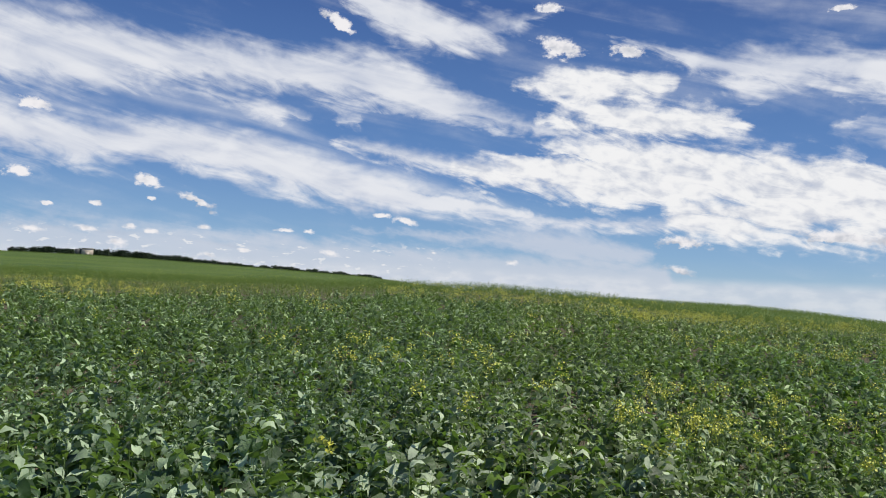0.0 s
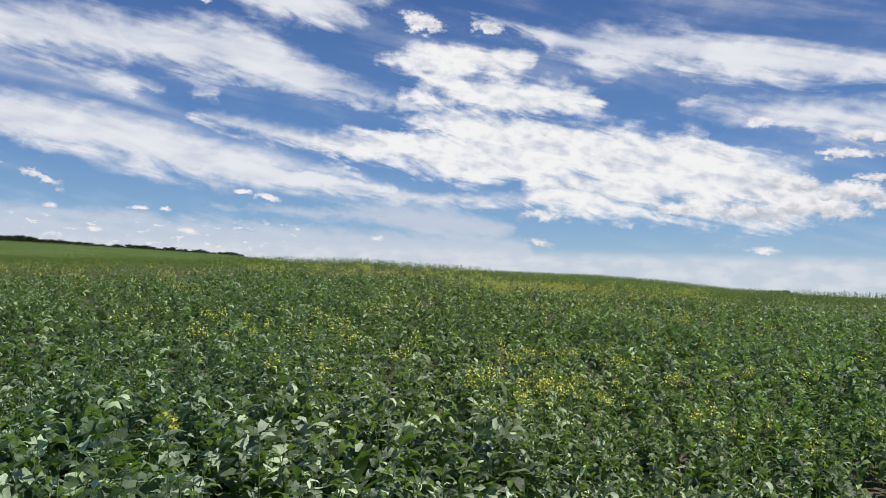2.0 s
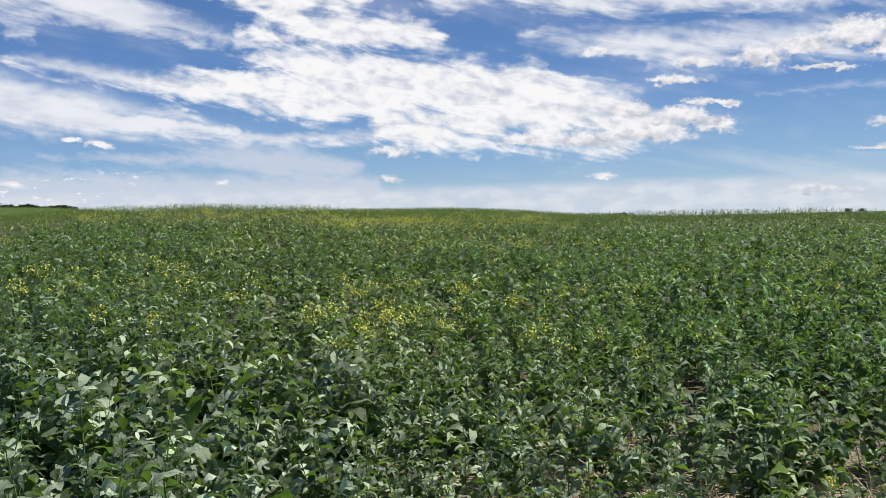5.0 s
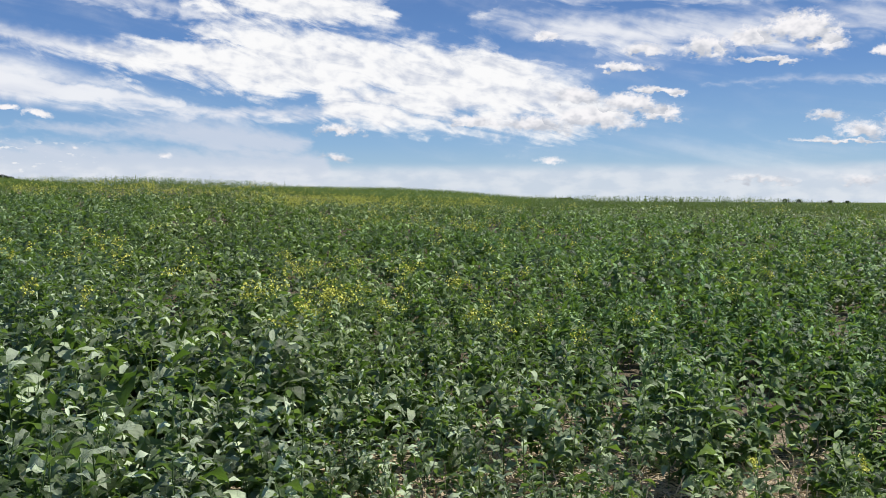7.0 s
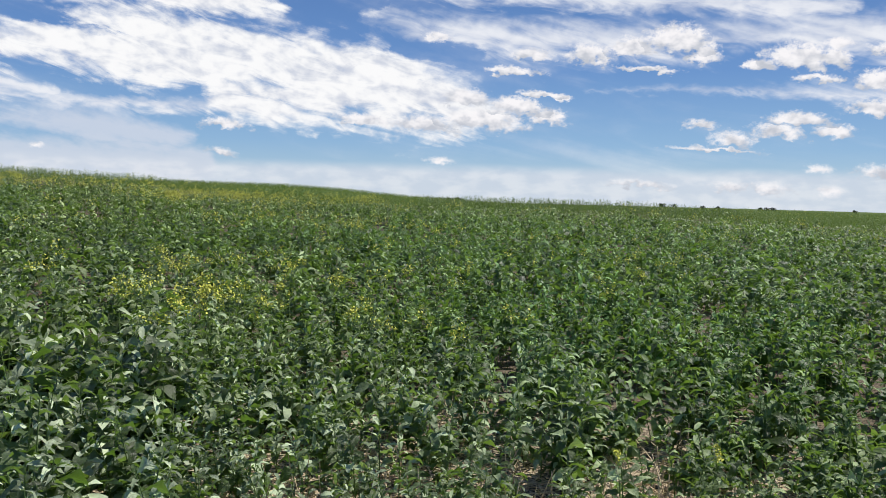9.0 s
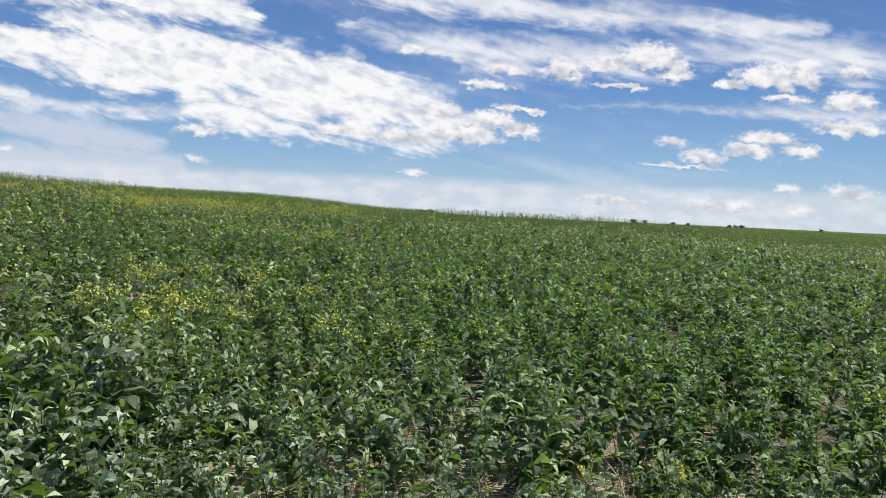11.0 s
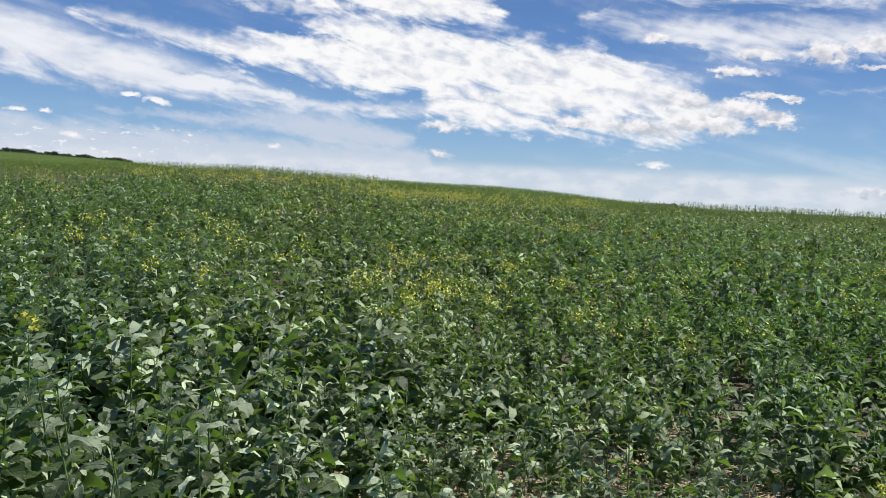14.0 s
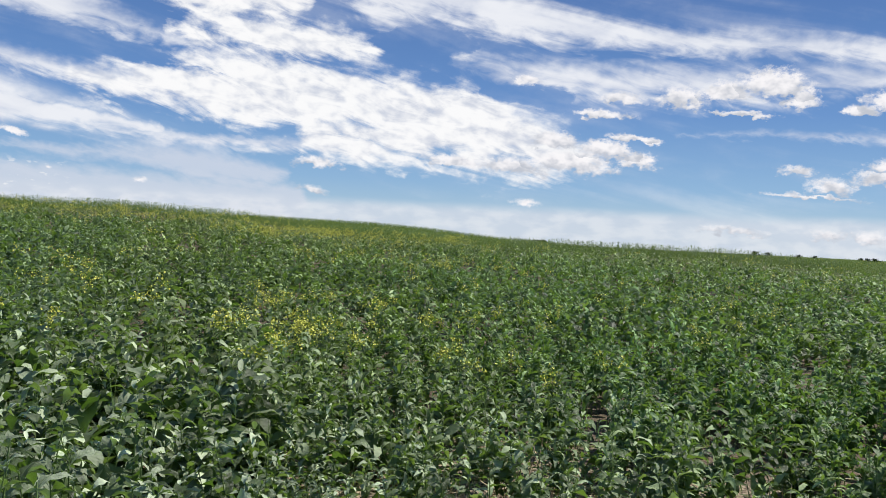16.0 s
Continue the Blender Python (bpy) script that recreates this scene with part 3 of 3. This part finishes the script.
def blades(base, aim, length, width, rise, droop, segs, across, fold=0.25, ruffle=0.0, slim=0.0, wave=0.25, curl=0.12):
    """Many arched leaves at once: vertices and quads. slim goes from 0, a stalked leaf with a broad end, to 1, a lance."""
    count = len(length)
    s = np.linspace(0, 1, segs + 1)
    slim = np.broadcast_to(np.asarray(slim, float), (count,))[:, None]
    theta = rise[:, None] - droop[:, None] * s[None, :] ** 1.3
    ds = length[:, None] / segs
    out = np.concatenate([np.zeros((count, 1)), np.cumsum(np.cos(theta[:, 1:]) * ds, 1)], 1)
    up = np.concatenate([np.zeros((count, 1)), np.cumsum(np.sin(theta[:, 1:]) * ds, 1)], 1)
    broad = np.interp(s, (0, 0.15, 0.28, 0.52, 0.78, 0.93, 1), (0.10, 0.13, 0.56, 1.0, 0.88, 0.50, 0.05))
    lance = np.interp(s, (0, 0.10, 0.30, 0.60, 0.85, 1), (0.30, 0.70, 1.0, 0.76, 0.36, 0.03))
    w = width[:, None] * (broad * (1 - slim) + lance * slim) / 2
    phase = rng.uniform(0, 6.28, (count, 1))
    if ruffle:
        w = w * (1 + ruffle * np.sin(s[None, :] * 23 + phase))
    aside = length[:, None] * rng.normal(0, curl, (count, 1)) * s[None, :] ** 2
    ca, sa = np.cos(aim)[:, None], np.sin(aim)[:, None]
    roll = rng.normal(0, 0.42, count)[:, None]
    rows = []
    for side in np.linspace(-1, 1, across):
        lift = w * (abs(side) * fold + side * np.sin(roll)) * np.cos(theta)
        lift = lift + w * abs(side) ** 1.5 * wave * np.sin(s[None, :] * 12 + phase + 1.9 * (side > 0))
        back = w * abs(side) * fold * np.sin(theta) * -1
        across_ = side * w * np.cos(roll) + aside
        rows.append(np.stack([base[:, :1] + (out + back) * ca - across_ * sa, base[:, 1:2] + (out + back) * sa + across_ * ca, base[:, 2:] + up + lift], -1))
    v = np.stack(rows, 2)
    m = (segs + 1) * across
    a, b = np.meshgrid(np.arange(segs), np.arange(across - 1), indexing="ij")
    q = np.stack([a * across + b, a * across + b + 1, (a + 1) * across + b + 1, (a + 1) * across + b], -1).reshape(-1, 4)
    f = (np.arange(count)[:, None, None] * m + q[None]).reshape(-1, 4)
    return v.reshape(-1, 3), f


def large_leaved(x, y):
    """1 where the plants carry broad waxy leaves, 0 where they are slender."""
    a, r = np.degrees(np.arctan2(x, y)), np.hypot(x, y)
    return np.clip((-6.0 - a) / 5, 0, 1) * np.clip((8.5 - r) / 3.5, 0, 1)


def crop(x, y, leaves, segs, across, size=1.0, tall=1.0, low=0.25):
    """Leaves of many plants that stand at x, y."""
    z, count = land(x, y), len(x)
    even = np.clip((np.hypot(x, y) - 20) / 20, 0, 1)
    high = CANOPY * tall * (1 + (rng.uniform(0.42, 1.34, count) - 1) * (1 - 0.65 * even)) * vigour(x, y)
    knot = np.sin(4.6 * x + 1.7 * np.sin(1.1 * y)) * np.sin(4.1 * y + 1.9 * np.sin(1.3 * x))
    high = high * (1 + 0.32 * knot * (1 - 0.8 * even) * np.clip((np.hypot(x, y) - 4.5) / 3, 0, 1))
    t = np.repeat(np.arange(count), leaves)
    level = np.tile(np.linspace(low, 1.0, leaves), count) + rng.uniform(-0.08, 0.06, len(t))
    aim = np.tile(np.arange(leaves) * 2.4, count) + np.repeat(rng.uniform(0, 6.28, count), leaves) + rng.normal(0, 0.3, len(t))
    lean = rng.normal(0, 0.05, (count, 2))
    base = np.stack([x[t] + lean[t, 0] * level, y[t] + lean[t, 1] * level, z[t] + high[t] * level * 0.92], -1)
    big = large_leaved(x, y)[t]
    length = size * np.interp(level, (0.2, 0.6, 1.0), (0.19, 0.165, 0.10)) * rng.uniform(0.65, 1.3, len(t)) * (0.88 + 0.34 * big)
    slim = np.clip(np.interp(level, (0.3, 0.85), (0.1, 1.0)) + rng.normal(0, 0.3, len(t)) - 0.75 * big, 0, 1)
    width = length * (0.48 - 0.18 * slim) * rng.uniform(0.75, 1.25, len(t))
    rise = np.radians(rng.normal(40, 18, len(t)) + 16 * slim)
    droop = np.radians(rng.normal(82, 30, len(t)))
    return blades(base, aim, length, width, rise, droop, segs, across, 0.26, 0.10 if segs > 3 else 0.0, slim, 0.30)


def stalks(x, y, z, h, w):
    """Thin three-sided uprights, tapering."""
    count = len(x)
    lean = rng.normal(0, 0.10, (count, 2)) * h[:, None]
    a = np.array([0, 2.094, 4.189])
    bottom = np.stack([x[:, None] + w[:, None] * np.cos(a), y[:, None] + w[:, None] * np.sin(a), np.repeat(z[:, None], 3, 1)], -1)
    top = np.stack([(x + lean[:, 0])[:, None] + 0.4 * w[:, None] * np.cos(a), (y + lean[:, 1])[:, None] + 0.4 * w[:, None] * np.sin(a), np.repeat((z + h)[:, None], 3, 1)], -1)
    v = np.concatenate([bottom, top], 1).reshape(-1, 3)
    q = np.array([[0, 1, 4, 3], [1, 2, 5, 4], [2, 0, 3, 5]])
    return v, (np.arange(count)[:, None, None] * 6 + q[None]).reshape(-1, 4), np.stack([x + lean[:, 0], y + lean[:, 1], z + h], -1)


def blossoms(tips, each, spread, size):
    """Small four-cornered petals in loose heads round the given tips."""
    t = np.repeat(np.arange(len(tips)), each)
    c = tips[t] + rng.normal(0, 1, (len(t), 3)) * np.array([spread, spread, spread * 1.1])
    u = rng.normal(0, 1, (len(t), 3))
    u /= np.linalg.norm(u, axis=1)[:, None]
    w = np.cross(u, rng.normal(0, 1, (len(t), 3)))
    w /= np.linalg.norm(w, axis=1)[:, None]
    s = size * rng.uniform(0.7, 1.2, len(t))[:, None]
    v = np.stack([c - u * s, c + w * s * 0.8, c + u * s, c - w * s * 0.8], 1).reshape(-1, 3)
    return v, np.arange(len(t) * 4).reshape(-1, 4)


def merge(pieces):
    verts, faces, at = [], [], 0
    for v, f in pieces:
        verts.append(v)
        faces.append(f + at)
        at += len(v)
    return np.concatenate(verts), np.concatenate(faces)


NEAR = 4.3
zones = [  # from, to, plants to the square metre, leaves, segments, rows, size, height, lowest leaf
    (NEAR, 9.0, 27, 26, 4, 3, 0.82, 1.0, 0.25), (9.0, 18.0, 15, 17, 3, 2, 1.15, 1.0, 0.30), (18.0, 30.0, 11, 13, 2, 2, 1.30, 1.0, 0.40),
    (30.0, 62.0, 15, 8, 1, 2, 1.25, 1.0, 0.12), (62.0, 150.0, 3.6, 6, 1, 2, 2.1, 1.0, 0.2)]
green_parts, far_parts, stem_parts, gold_parts = [], [], [], []
for r0, r1, density, leaves, segs, across, size, tall, low in zones:
    x, y = scatter(r0, r1, density)
    (green_parts if r0 < 29 else far_parts).append(crop(x, y, leaves, segs, across, size, tall, low))
    gold = spots(GOLD, x, y) * (0.62 if r0 < 17 else 1.0)
    chance = 0.018 * (np.sin(x * 0.9 + 1.3 * np.sin(y * 0.7)) * np.sin(y * 0.8 + 1.1 * np.sin(x * 0.6)) > 0.15) + 0.006 + 0.8 * gold * (0.4 + 1.2 * (np.sin(x * 3.1 + y) * np.sin(y * 2.7 - x) > -0.1))
    if r0 > 30:
        chance = chance + 0.012
    if r0 < 17:
        v, f, _ = stalks(x, y, land(x, y), CANOPY * rng.uniform(0.75, 1.15, len(x)) * vigour(x, y), np.full(len(x), 0.0035))
        stem_parts.append((v, f))
    pick = rng.random(len(x)) < chance * min(1.0, 24 / density)
    bx, by = x[pick], y[pick]
    bh = CANOPY * (rng.uniform(1.15, 1.5, len(bx)) if r0 < 30 else rng.uniform(0.85, 1.03, len(bx))) * vigour(bx, by)
    v, f, tips = stalks(bx, by, land(bx, by), bh, np.full(len(bx), 0.004 * size))
    stem_parts.append((v, f))
    more = 4 if r0 < 17 else 12 if r0 < 29 else 2
    tips = np.repeat(tips, more, 0) + rng.normal(0, 0.055 if r0 < 17 else 0.10, (len(tips) * more, 3)) * np.array([1, 1, 0.6])
    each = 18 if r0 < 9 else 8 if r0 < 18 else 6 if r0 < 30 else 4 if r0 < 60 else 2
    gold_parts.append(blossoms(tips, each, 0.019, {18: 0.0095, 8: 0.012, 6: 0.012, 4: 0.010, 2: 0.026}[each]))
x, y = scatter(2.0, 5.4, 52)
green_parts.append(crop(x, y, 10, 4, 3, 0.62, 0.66))
x, y = scatter(150.0, 515.0, 0.42, -58.0, -22.0)
far_parts.append(crop(x, y, 4, 1, 2, 3.2, 1.0))
# taller stalks along the skyline
for a0, a1, r0, r1, count in ((6, 27, 35, 44, 1300), (-25, -11, 42, 52, 120)):
    a, r = np.radians(rng.uniform(a0, a1, count)), rng.uniform(r0, r1, count)
    x, y = r * np.sin(a), r * np.cos(a)
    v, f, tips = stalks(x, y, land(x, y), CANOPY * rng.uniform(0.90, 1.32 if a0 > 0 else 1.15, count), np.full(count, 0.008))
    stem_parts.append((v, f))
    green_parts.append(blades(tips - np.array([0, 0, 0.10]), rng.uniform(0, 6.28, count), np.full(count, 0.12), np.full(count, 0.03), np.full(count, 1.1), np.full(count, 0.8), 2, 2))
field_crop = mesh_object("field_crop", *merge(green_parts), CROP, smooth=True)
tagged(field_crop, "dense green leafy canola crop growing over the whole field", "crop", kind="stuff")
far_crop = mesh_object("far_crop", *merge(far_parts), FAR_CROP, smooth=True)
tagged(far_crop, "distant yellowish green canola crop on the gentle rise", "crop", kind="stuff")
flower_stalks = mesh_object("flower_stalks", *merge(stem_parts), STEM)
tagged(flower_stalks, "thin green flowering stalks rising out of the canola crop", "stalks", kind="stuff")
field_flowers = mesh_object("field_flowers", *merge(gold_parts), PETAL)
tagged(field_flowers, "scattered small yellow canola flowers on the crop", "flowers", kind="stuff")
# ---------------------------------------------------------------- single plants along the field's edge
def part(name, verts, faces, mat, parent, label="", smooth=True):
    ob = mesh_object(name, verts, faces, mat, parent, smooth)
    return tagged(ob, label)


def stem_mesh(height, radius, lean):
    """A six-sided, bending, tapering stem."""
    rows, sides = 6, 6
    v = []
    for r in range(rows):
        s = r / (rows - 1)
        for q in range(sides):
            a = q * math.tau / sides
            w = radius * (1 - 0.6 * s)
            v.append((lean[0] * s * s + w * math.cos(a), lean[1] * s * s + w * math.sin(a), height * s - 0.02))
    f = [(r * sides + q, r * sides + (q + 1) % sides, (r + 1) * sides + (q + 1) % sides, (r + 1) * sides + q) for r in range(rows - 1) for q in range(sides)]
    return np.array(v), np.array(f)


LEAF_MESHES = []
for q in range(12):
    one, lance = np.ones(1), q >= 7
    v, f = blades(np.zeros((1, 3)), 0 * one, one, one * (rng.uniform(0.22, 0.32) if lance else rng.uniform(0.38, 0.52)), one * radians(rng.uniform(30, 60)),
                  one * radians(rng.uniform(70, 115)), 10, 5, 0.24, 0.05 if lance else 0.13, 1.0 if lance else 0.15, 0.32, 0.10)
    holder = mesh_object("leaf", v, f, LEAF, None, True)
    LEAF_MESHES.append(holder.data)
    bpy.data.objects.remove(holder)

plant_label = "young green canola plant with broad drooping bluish leaves"
slim_label = "slender green canola plant with many narrow leaves"
flower_label = "green canola plant topped with a small yellow flower head"


def plant(kind, flowering, broad):
    root = tagged(new("canola_plant"), flower_label if flowering else plant_label if broad else slim_label, "plant", "canola plants at the field's edge")
    high = CANOPY * random.uniform(0.85, 1.05) * (1.15 if flowering else 1.0)
    lean = (random.uniform(-0.10, 0.10), random.uniform(-0.10, 0.10))
    part("stem", *stem_mesh(high, 0.0045, lean), STEM, root)
    count = 16 if broad else 19
    for q in range(count):
        s = 0.18 + 0.80 * q / (count - 1)
        pick = (q * 2 + kind) % 7 if s < (0.85 if broad else 0.5) else 7 + (q + kind) % 5
        leaf = new("leaf", LEAF_MESHES[pick])
        leaf.parent = root
        long = float(np.interp(s, (0.15, 0.6, 1.0), (0.135, 0.115, 0.07) if broad else (0.115, 0.105, 0.065))) * random.uniform(0.6, 1.25)
        leaf.matrix_basis = Matrix.LocRotScale((lean[0] * s * s, lean[1] * s * s, high * s * 0.95), Euler((random.uniform(-0.5, 0.5), random.uniform(-0.45, 0.35), q * 2.4 + random.uniform(-0.7, 0.7))), (long, long, long))
    if flowering:
        tips = np.array([[lean[0] + random.uniform(-0.025, 0.025), lean[1] + random.uniform(-0.025, 0.025), high + random.uniform(-0.01, 0.05)] for _ in range(3)])
        for tip in tips:
            part("flower_head", *blossoms(tip[None], 14, 0.0085, 0.0085), PETAL, root, "yellow flower head", False)
    return root


kinds = [plant(q, q >= 10, q < 5) for q in range(12)]   # five broad-leaved, five slender, two in flower
spot_x, spot_y = scatter(2.1, NEAR, 27, -54.0, 42.0)
used = [None] * len(kinds)
for x, y in zip(spot_x[:280], spot_y[:280]):
    if random.random() < 0.022:
        q = random.choice((10, 11))
    else:
        q = random.randrange(5) + (0 if random.random() < 0.12 + 0.85 * float(large_leaved(x, y)) else 5)
    grow = random.uniform(0.85, 1.12) * float(vigour(x, y))
    m = Matrix.LocRotScale((x, y, float(land(x, y))), Euler((0, 0, random.uniform(0, 6.28))), (grow, grow, grow))
    if used[q] is None:
        used[q] = m
    else:
        copy_thing(kinds[q], m)
for q, m in enumerate(used):
    kinds[q].matrix_basis = m

# ---------------------------------------------------------------- straw and stubble on the bare ground
def straws(count, r0, r1):
    r, a = np.sqrt(rng.uniform(r0**2, r1**2, count * 4)), np.radians(rng.uniform(-60, 50, count * 4))
    x, y = r * np.sin(a), r * np.cos(a)
    keep = rng.random(count * 4) < 0.012 + spots([(b, d, w * 1.25) for b, d, w in BARE], x, y)
    x, y = x[keep][:count], y[keep][:count]
    z, m = land(x, y), len(x)
    long, turn_, tip = rng.uniform(0.05, 0.24, m), rng.uniform(0, 6.28, m), np.abs(rng.normal(0.05, 0.22, m))
    upright = rng.random(m) < 0.12
    tip = np.where(upright, rng.uniform(1.1, 1.5, m), tip)
    d = np.stack([np.cos(turn_) * np.cos(tip), np.sin(turn_) * np.cos(tip), np.sin(tip)], -1)
    side = np.stack([-np.sin(turn_), np.cos(turn_), 0 * turn_], -1)
    over = np.cross(d, side)
    base = np.stack([x, y, z + 0.003 + np.where(upright, 0, rng.uniform(0, 0.03, m))], -1)
    w = rng.uniform(0.002, 0.0042, m)[:, None]
    corners = []
    for end in (0.0, 1.0):
        for t in (0, 2.094, 4.189):
            corners.append(base + d * (long[:, None] * end) + w * (math.cos(t) * side + math.sin(t) * over))
    v = np.stack(corners, 1).reshape(-1, 3)
    q = np.array([[0, 1, 4, 3], [1, 2, 5, 4], [2, 0, 3, 5]])
    return v, (np.arange(m)[:, None, None] * 6 + q[None]).reshape(-1, 4)


straw = mesh_object("straw", *straws(30000, 2.0, 14.0), STRAW)
tagged(straw, "dry pale straw and cut stubble lying on bare soil", "straw", kind="stuff")

# ---------------------------------------------------------------- far trees
def tree(high, wide, seed, name="tree"):
    """A tapered trunk with limbs and a crown of many small clumps."""
    g = np.random.default_rng(seed)
    root = new(name)
    v, f = stem_mesh(high * 0.75, high * 0.03, (high * 0.03, 0))
    part("trunk", v, f, BARK, root)
    for q in range(3):
        v, f = stem_mesh(high * 0.35, high * 0.012, (high * 0.06, 0))
        limb = part("limb", v, f, BARK, root)
        limb.matrix_basis = Matrix.LocRotScale((0, 0, high * (0.25 + 0.08 * q)), Euler((radians(45), 0, q * 1.3)), None)
    centres = np.stack([g.normal(0, wide * 0.24, 14), g.normal(0, wide * 0.24, 14), g.uniform(high * 0.08, high * 0.9, 14)], -1)
    centres[:, :2] *= (1.15 - centres[:, 2:] / high)
    t = g.integers(0, 14, 420)
    c = centres[t] + g.normal(0, 1, (420, 3)) * np.array([wide * 0.12, wide * 0.12, high * 0.07])
    c[:, 2] = np.clip(c[:, 2], high * 0.08, high)
    u = g.normal(0, 1, (420, 3))
    u /= np.linalg.norm(u, axis=1)[:, None]
    w = np.cross(u, g.normal(0, 1, (420, 3)))
    w /= np.linalg.norm(w, axis=1)[:, None]
    s = high * 0.055 * g.uniform(0.6, 1.3, 420)[:, None]
    v = np.stack([c - u * s, c + w * s, c + u * s, c - w * s], 1).reshape(-1, 3)
    part("crown", v, np.arange(420 * 4).reshape(-1, 4), FAR_LEAF, root, smooth=False)
    return root


broad = [tagged(tree(1.0, w, 20 + q), "dark green broadleaf tree in the far tree line", "tree", "far tree line") for q, w in enumerate((0.9, 1.1, 0.75, 1.3))]
placed = [None] * len(broad)


def plant_tree(bearing, reach, top):
    """A tree whose top stands at the given angle over the eye."""
    x, y = reach * math.sin(radians(bearing)), reach * math.cos(radians(bearing))
    z = float(land(x, y)) - 0.1
    high = max(EYE + reach * math.tan(radians(top)) - z, 1.2)
    q = random.randrange(len(broad))
    wide = max(high * 1.25, 5.0 if reach > 400 else 2.6)
    m = Matrix.LocRotScale((x, y, z), Euler((0, 0, random.uniform(0, 6.28))), (wide, wide, high))
    if placed[q] is None:
        placed[q] = m
    else:
        copy_thing(broad[q], m)


for q in range(150):
    b = -50.0 + 23.0 * (q + random.random()) / 150
    top = float(np.interp(b, (-50, -49.6, -48.5, -47.7, -47, -45.8, -44.1, -42.5, -40.7, -39, -37.2, -35.7, -34.6, -33.5, -32, -29.7, -28.6, -27.5),
                          (1.38, 1.5, 1.58, 1.66, 1.56, 1.62, 1.66, 1.58, 1.53, 1.4, 1.26, 1.16, 1.2, 1.28, 1.15, 1.04, 0.96, 0.92)))
    plant_tree(b, random.uniform(524, 552), top + random.uniform(-0.06, 0.14))
for b, top in ((7.8, -0.34), (8.3, -0.32), (8.6, -0.36), (22.1, -0.46), (22.8, -0.48), (24.6, -0.56), (25.6, -0.56), (28.1, -0.56), (28.5, -0.54), (28.9, -0.56), (33.5, -0.58)):
    plant_tree(b, random.uniform(280, 320), top)
for q, m in enumerate(placed):
    broad[q].matrix_basis = m


# ---------------------------------------------------------------- far shed
def slab(x0, x1, y0, y1, z0, z1):
    v = np.array([(x, y, z) for z in (z0, z1) for y in (y0, y1) for x in (x0, x1)], float)
    return v, np.array([(0, 2, 3, 1), (4, 5, 7, 6), (0, 1, 5, 4), (2, 6, 7, 3), (0, 4, 6, 2), (1, 3, 7, 5)])


bearing = radians(-45.65)
shed = tagged(new("shed"), "pale beige sheet metal farm shed before a tree line", "shed")
part("wall", *slab(-3.0, 3.0, -2.0, -1.9, 0, 4.3), BEIGE, shed, smooth=False)
part("wall", *slab(-3.0, 3.0, 1.9, 2.0, 0, 4.3), BEIGE, shed, smooth=False)
part("wall", *slab(-3.0, -2.9, -1.9, 1.9, 0, 4.3), BEIGE, shed, smooth=False)
part("wall", *slab(2.9, 3.0, -1.9, 1.9, 0, 4.3), BEIGE, shed, smooth=False)
part("roof", *slab(-3.2, 3.2, -2.2, 2.2, 4.3, 4.5), BEIGE, shed, smooth=False)
part("door", *slab(-1.0, 1.0, -2.06, -2.004, 0, 2.3), BEIGE, shed, smooth=False)
part("lean_to", *slab(-6.2, -3.02, -1.5, 1.5, 0, 3.9), GREY, shed, "dark lean-to", False)
sx, sy = 505 * math.sin(bearing), 505 * math.cos(bearing)
shed.matrix_basis = pose(sx, sy, float(land(sx, sy)), 0, 0, 45.65)

# ---------------------------------------------------------------- the rest of the field, to the sides and behind
pieces = []
for r0, r1, density, leaves, segs, size in ((3.2, 14.0, 9, 6, 2, 1.5), (14.0, 42.0, 2.2, 5, 1, 2.2)):
    x, y = scatter(r0, r1, density, 48.0, 299.0)
    pieces.append(crop(x, y, leaves, segs, 2, size))
side_crop = mesh_object("side_crop", *merge(pieces), CROP, smooth=True)
at, reach = rng.uniform(0, math.tau, 2600), np.sqrt(rng.uniform(0.02, 11.0, 2600))
v, f, tips = stalks(reach * np.sin(at), reach * np.cos(at), land(reach * np.sin(at), reach * np.cos(at)), rng.uniform(0.02, 0.11, 2600), np.full(2600, 0.003))
stubble = mesh_object("stubble", v, f, STRAW)
tagged(stubble, "short dry cut stubble on the trodden soil", "stubble", kind="stuff")
tagged(side_crop, "green leafy canola crop on the rest of the field", "crop", kind="stuff")
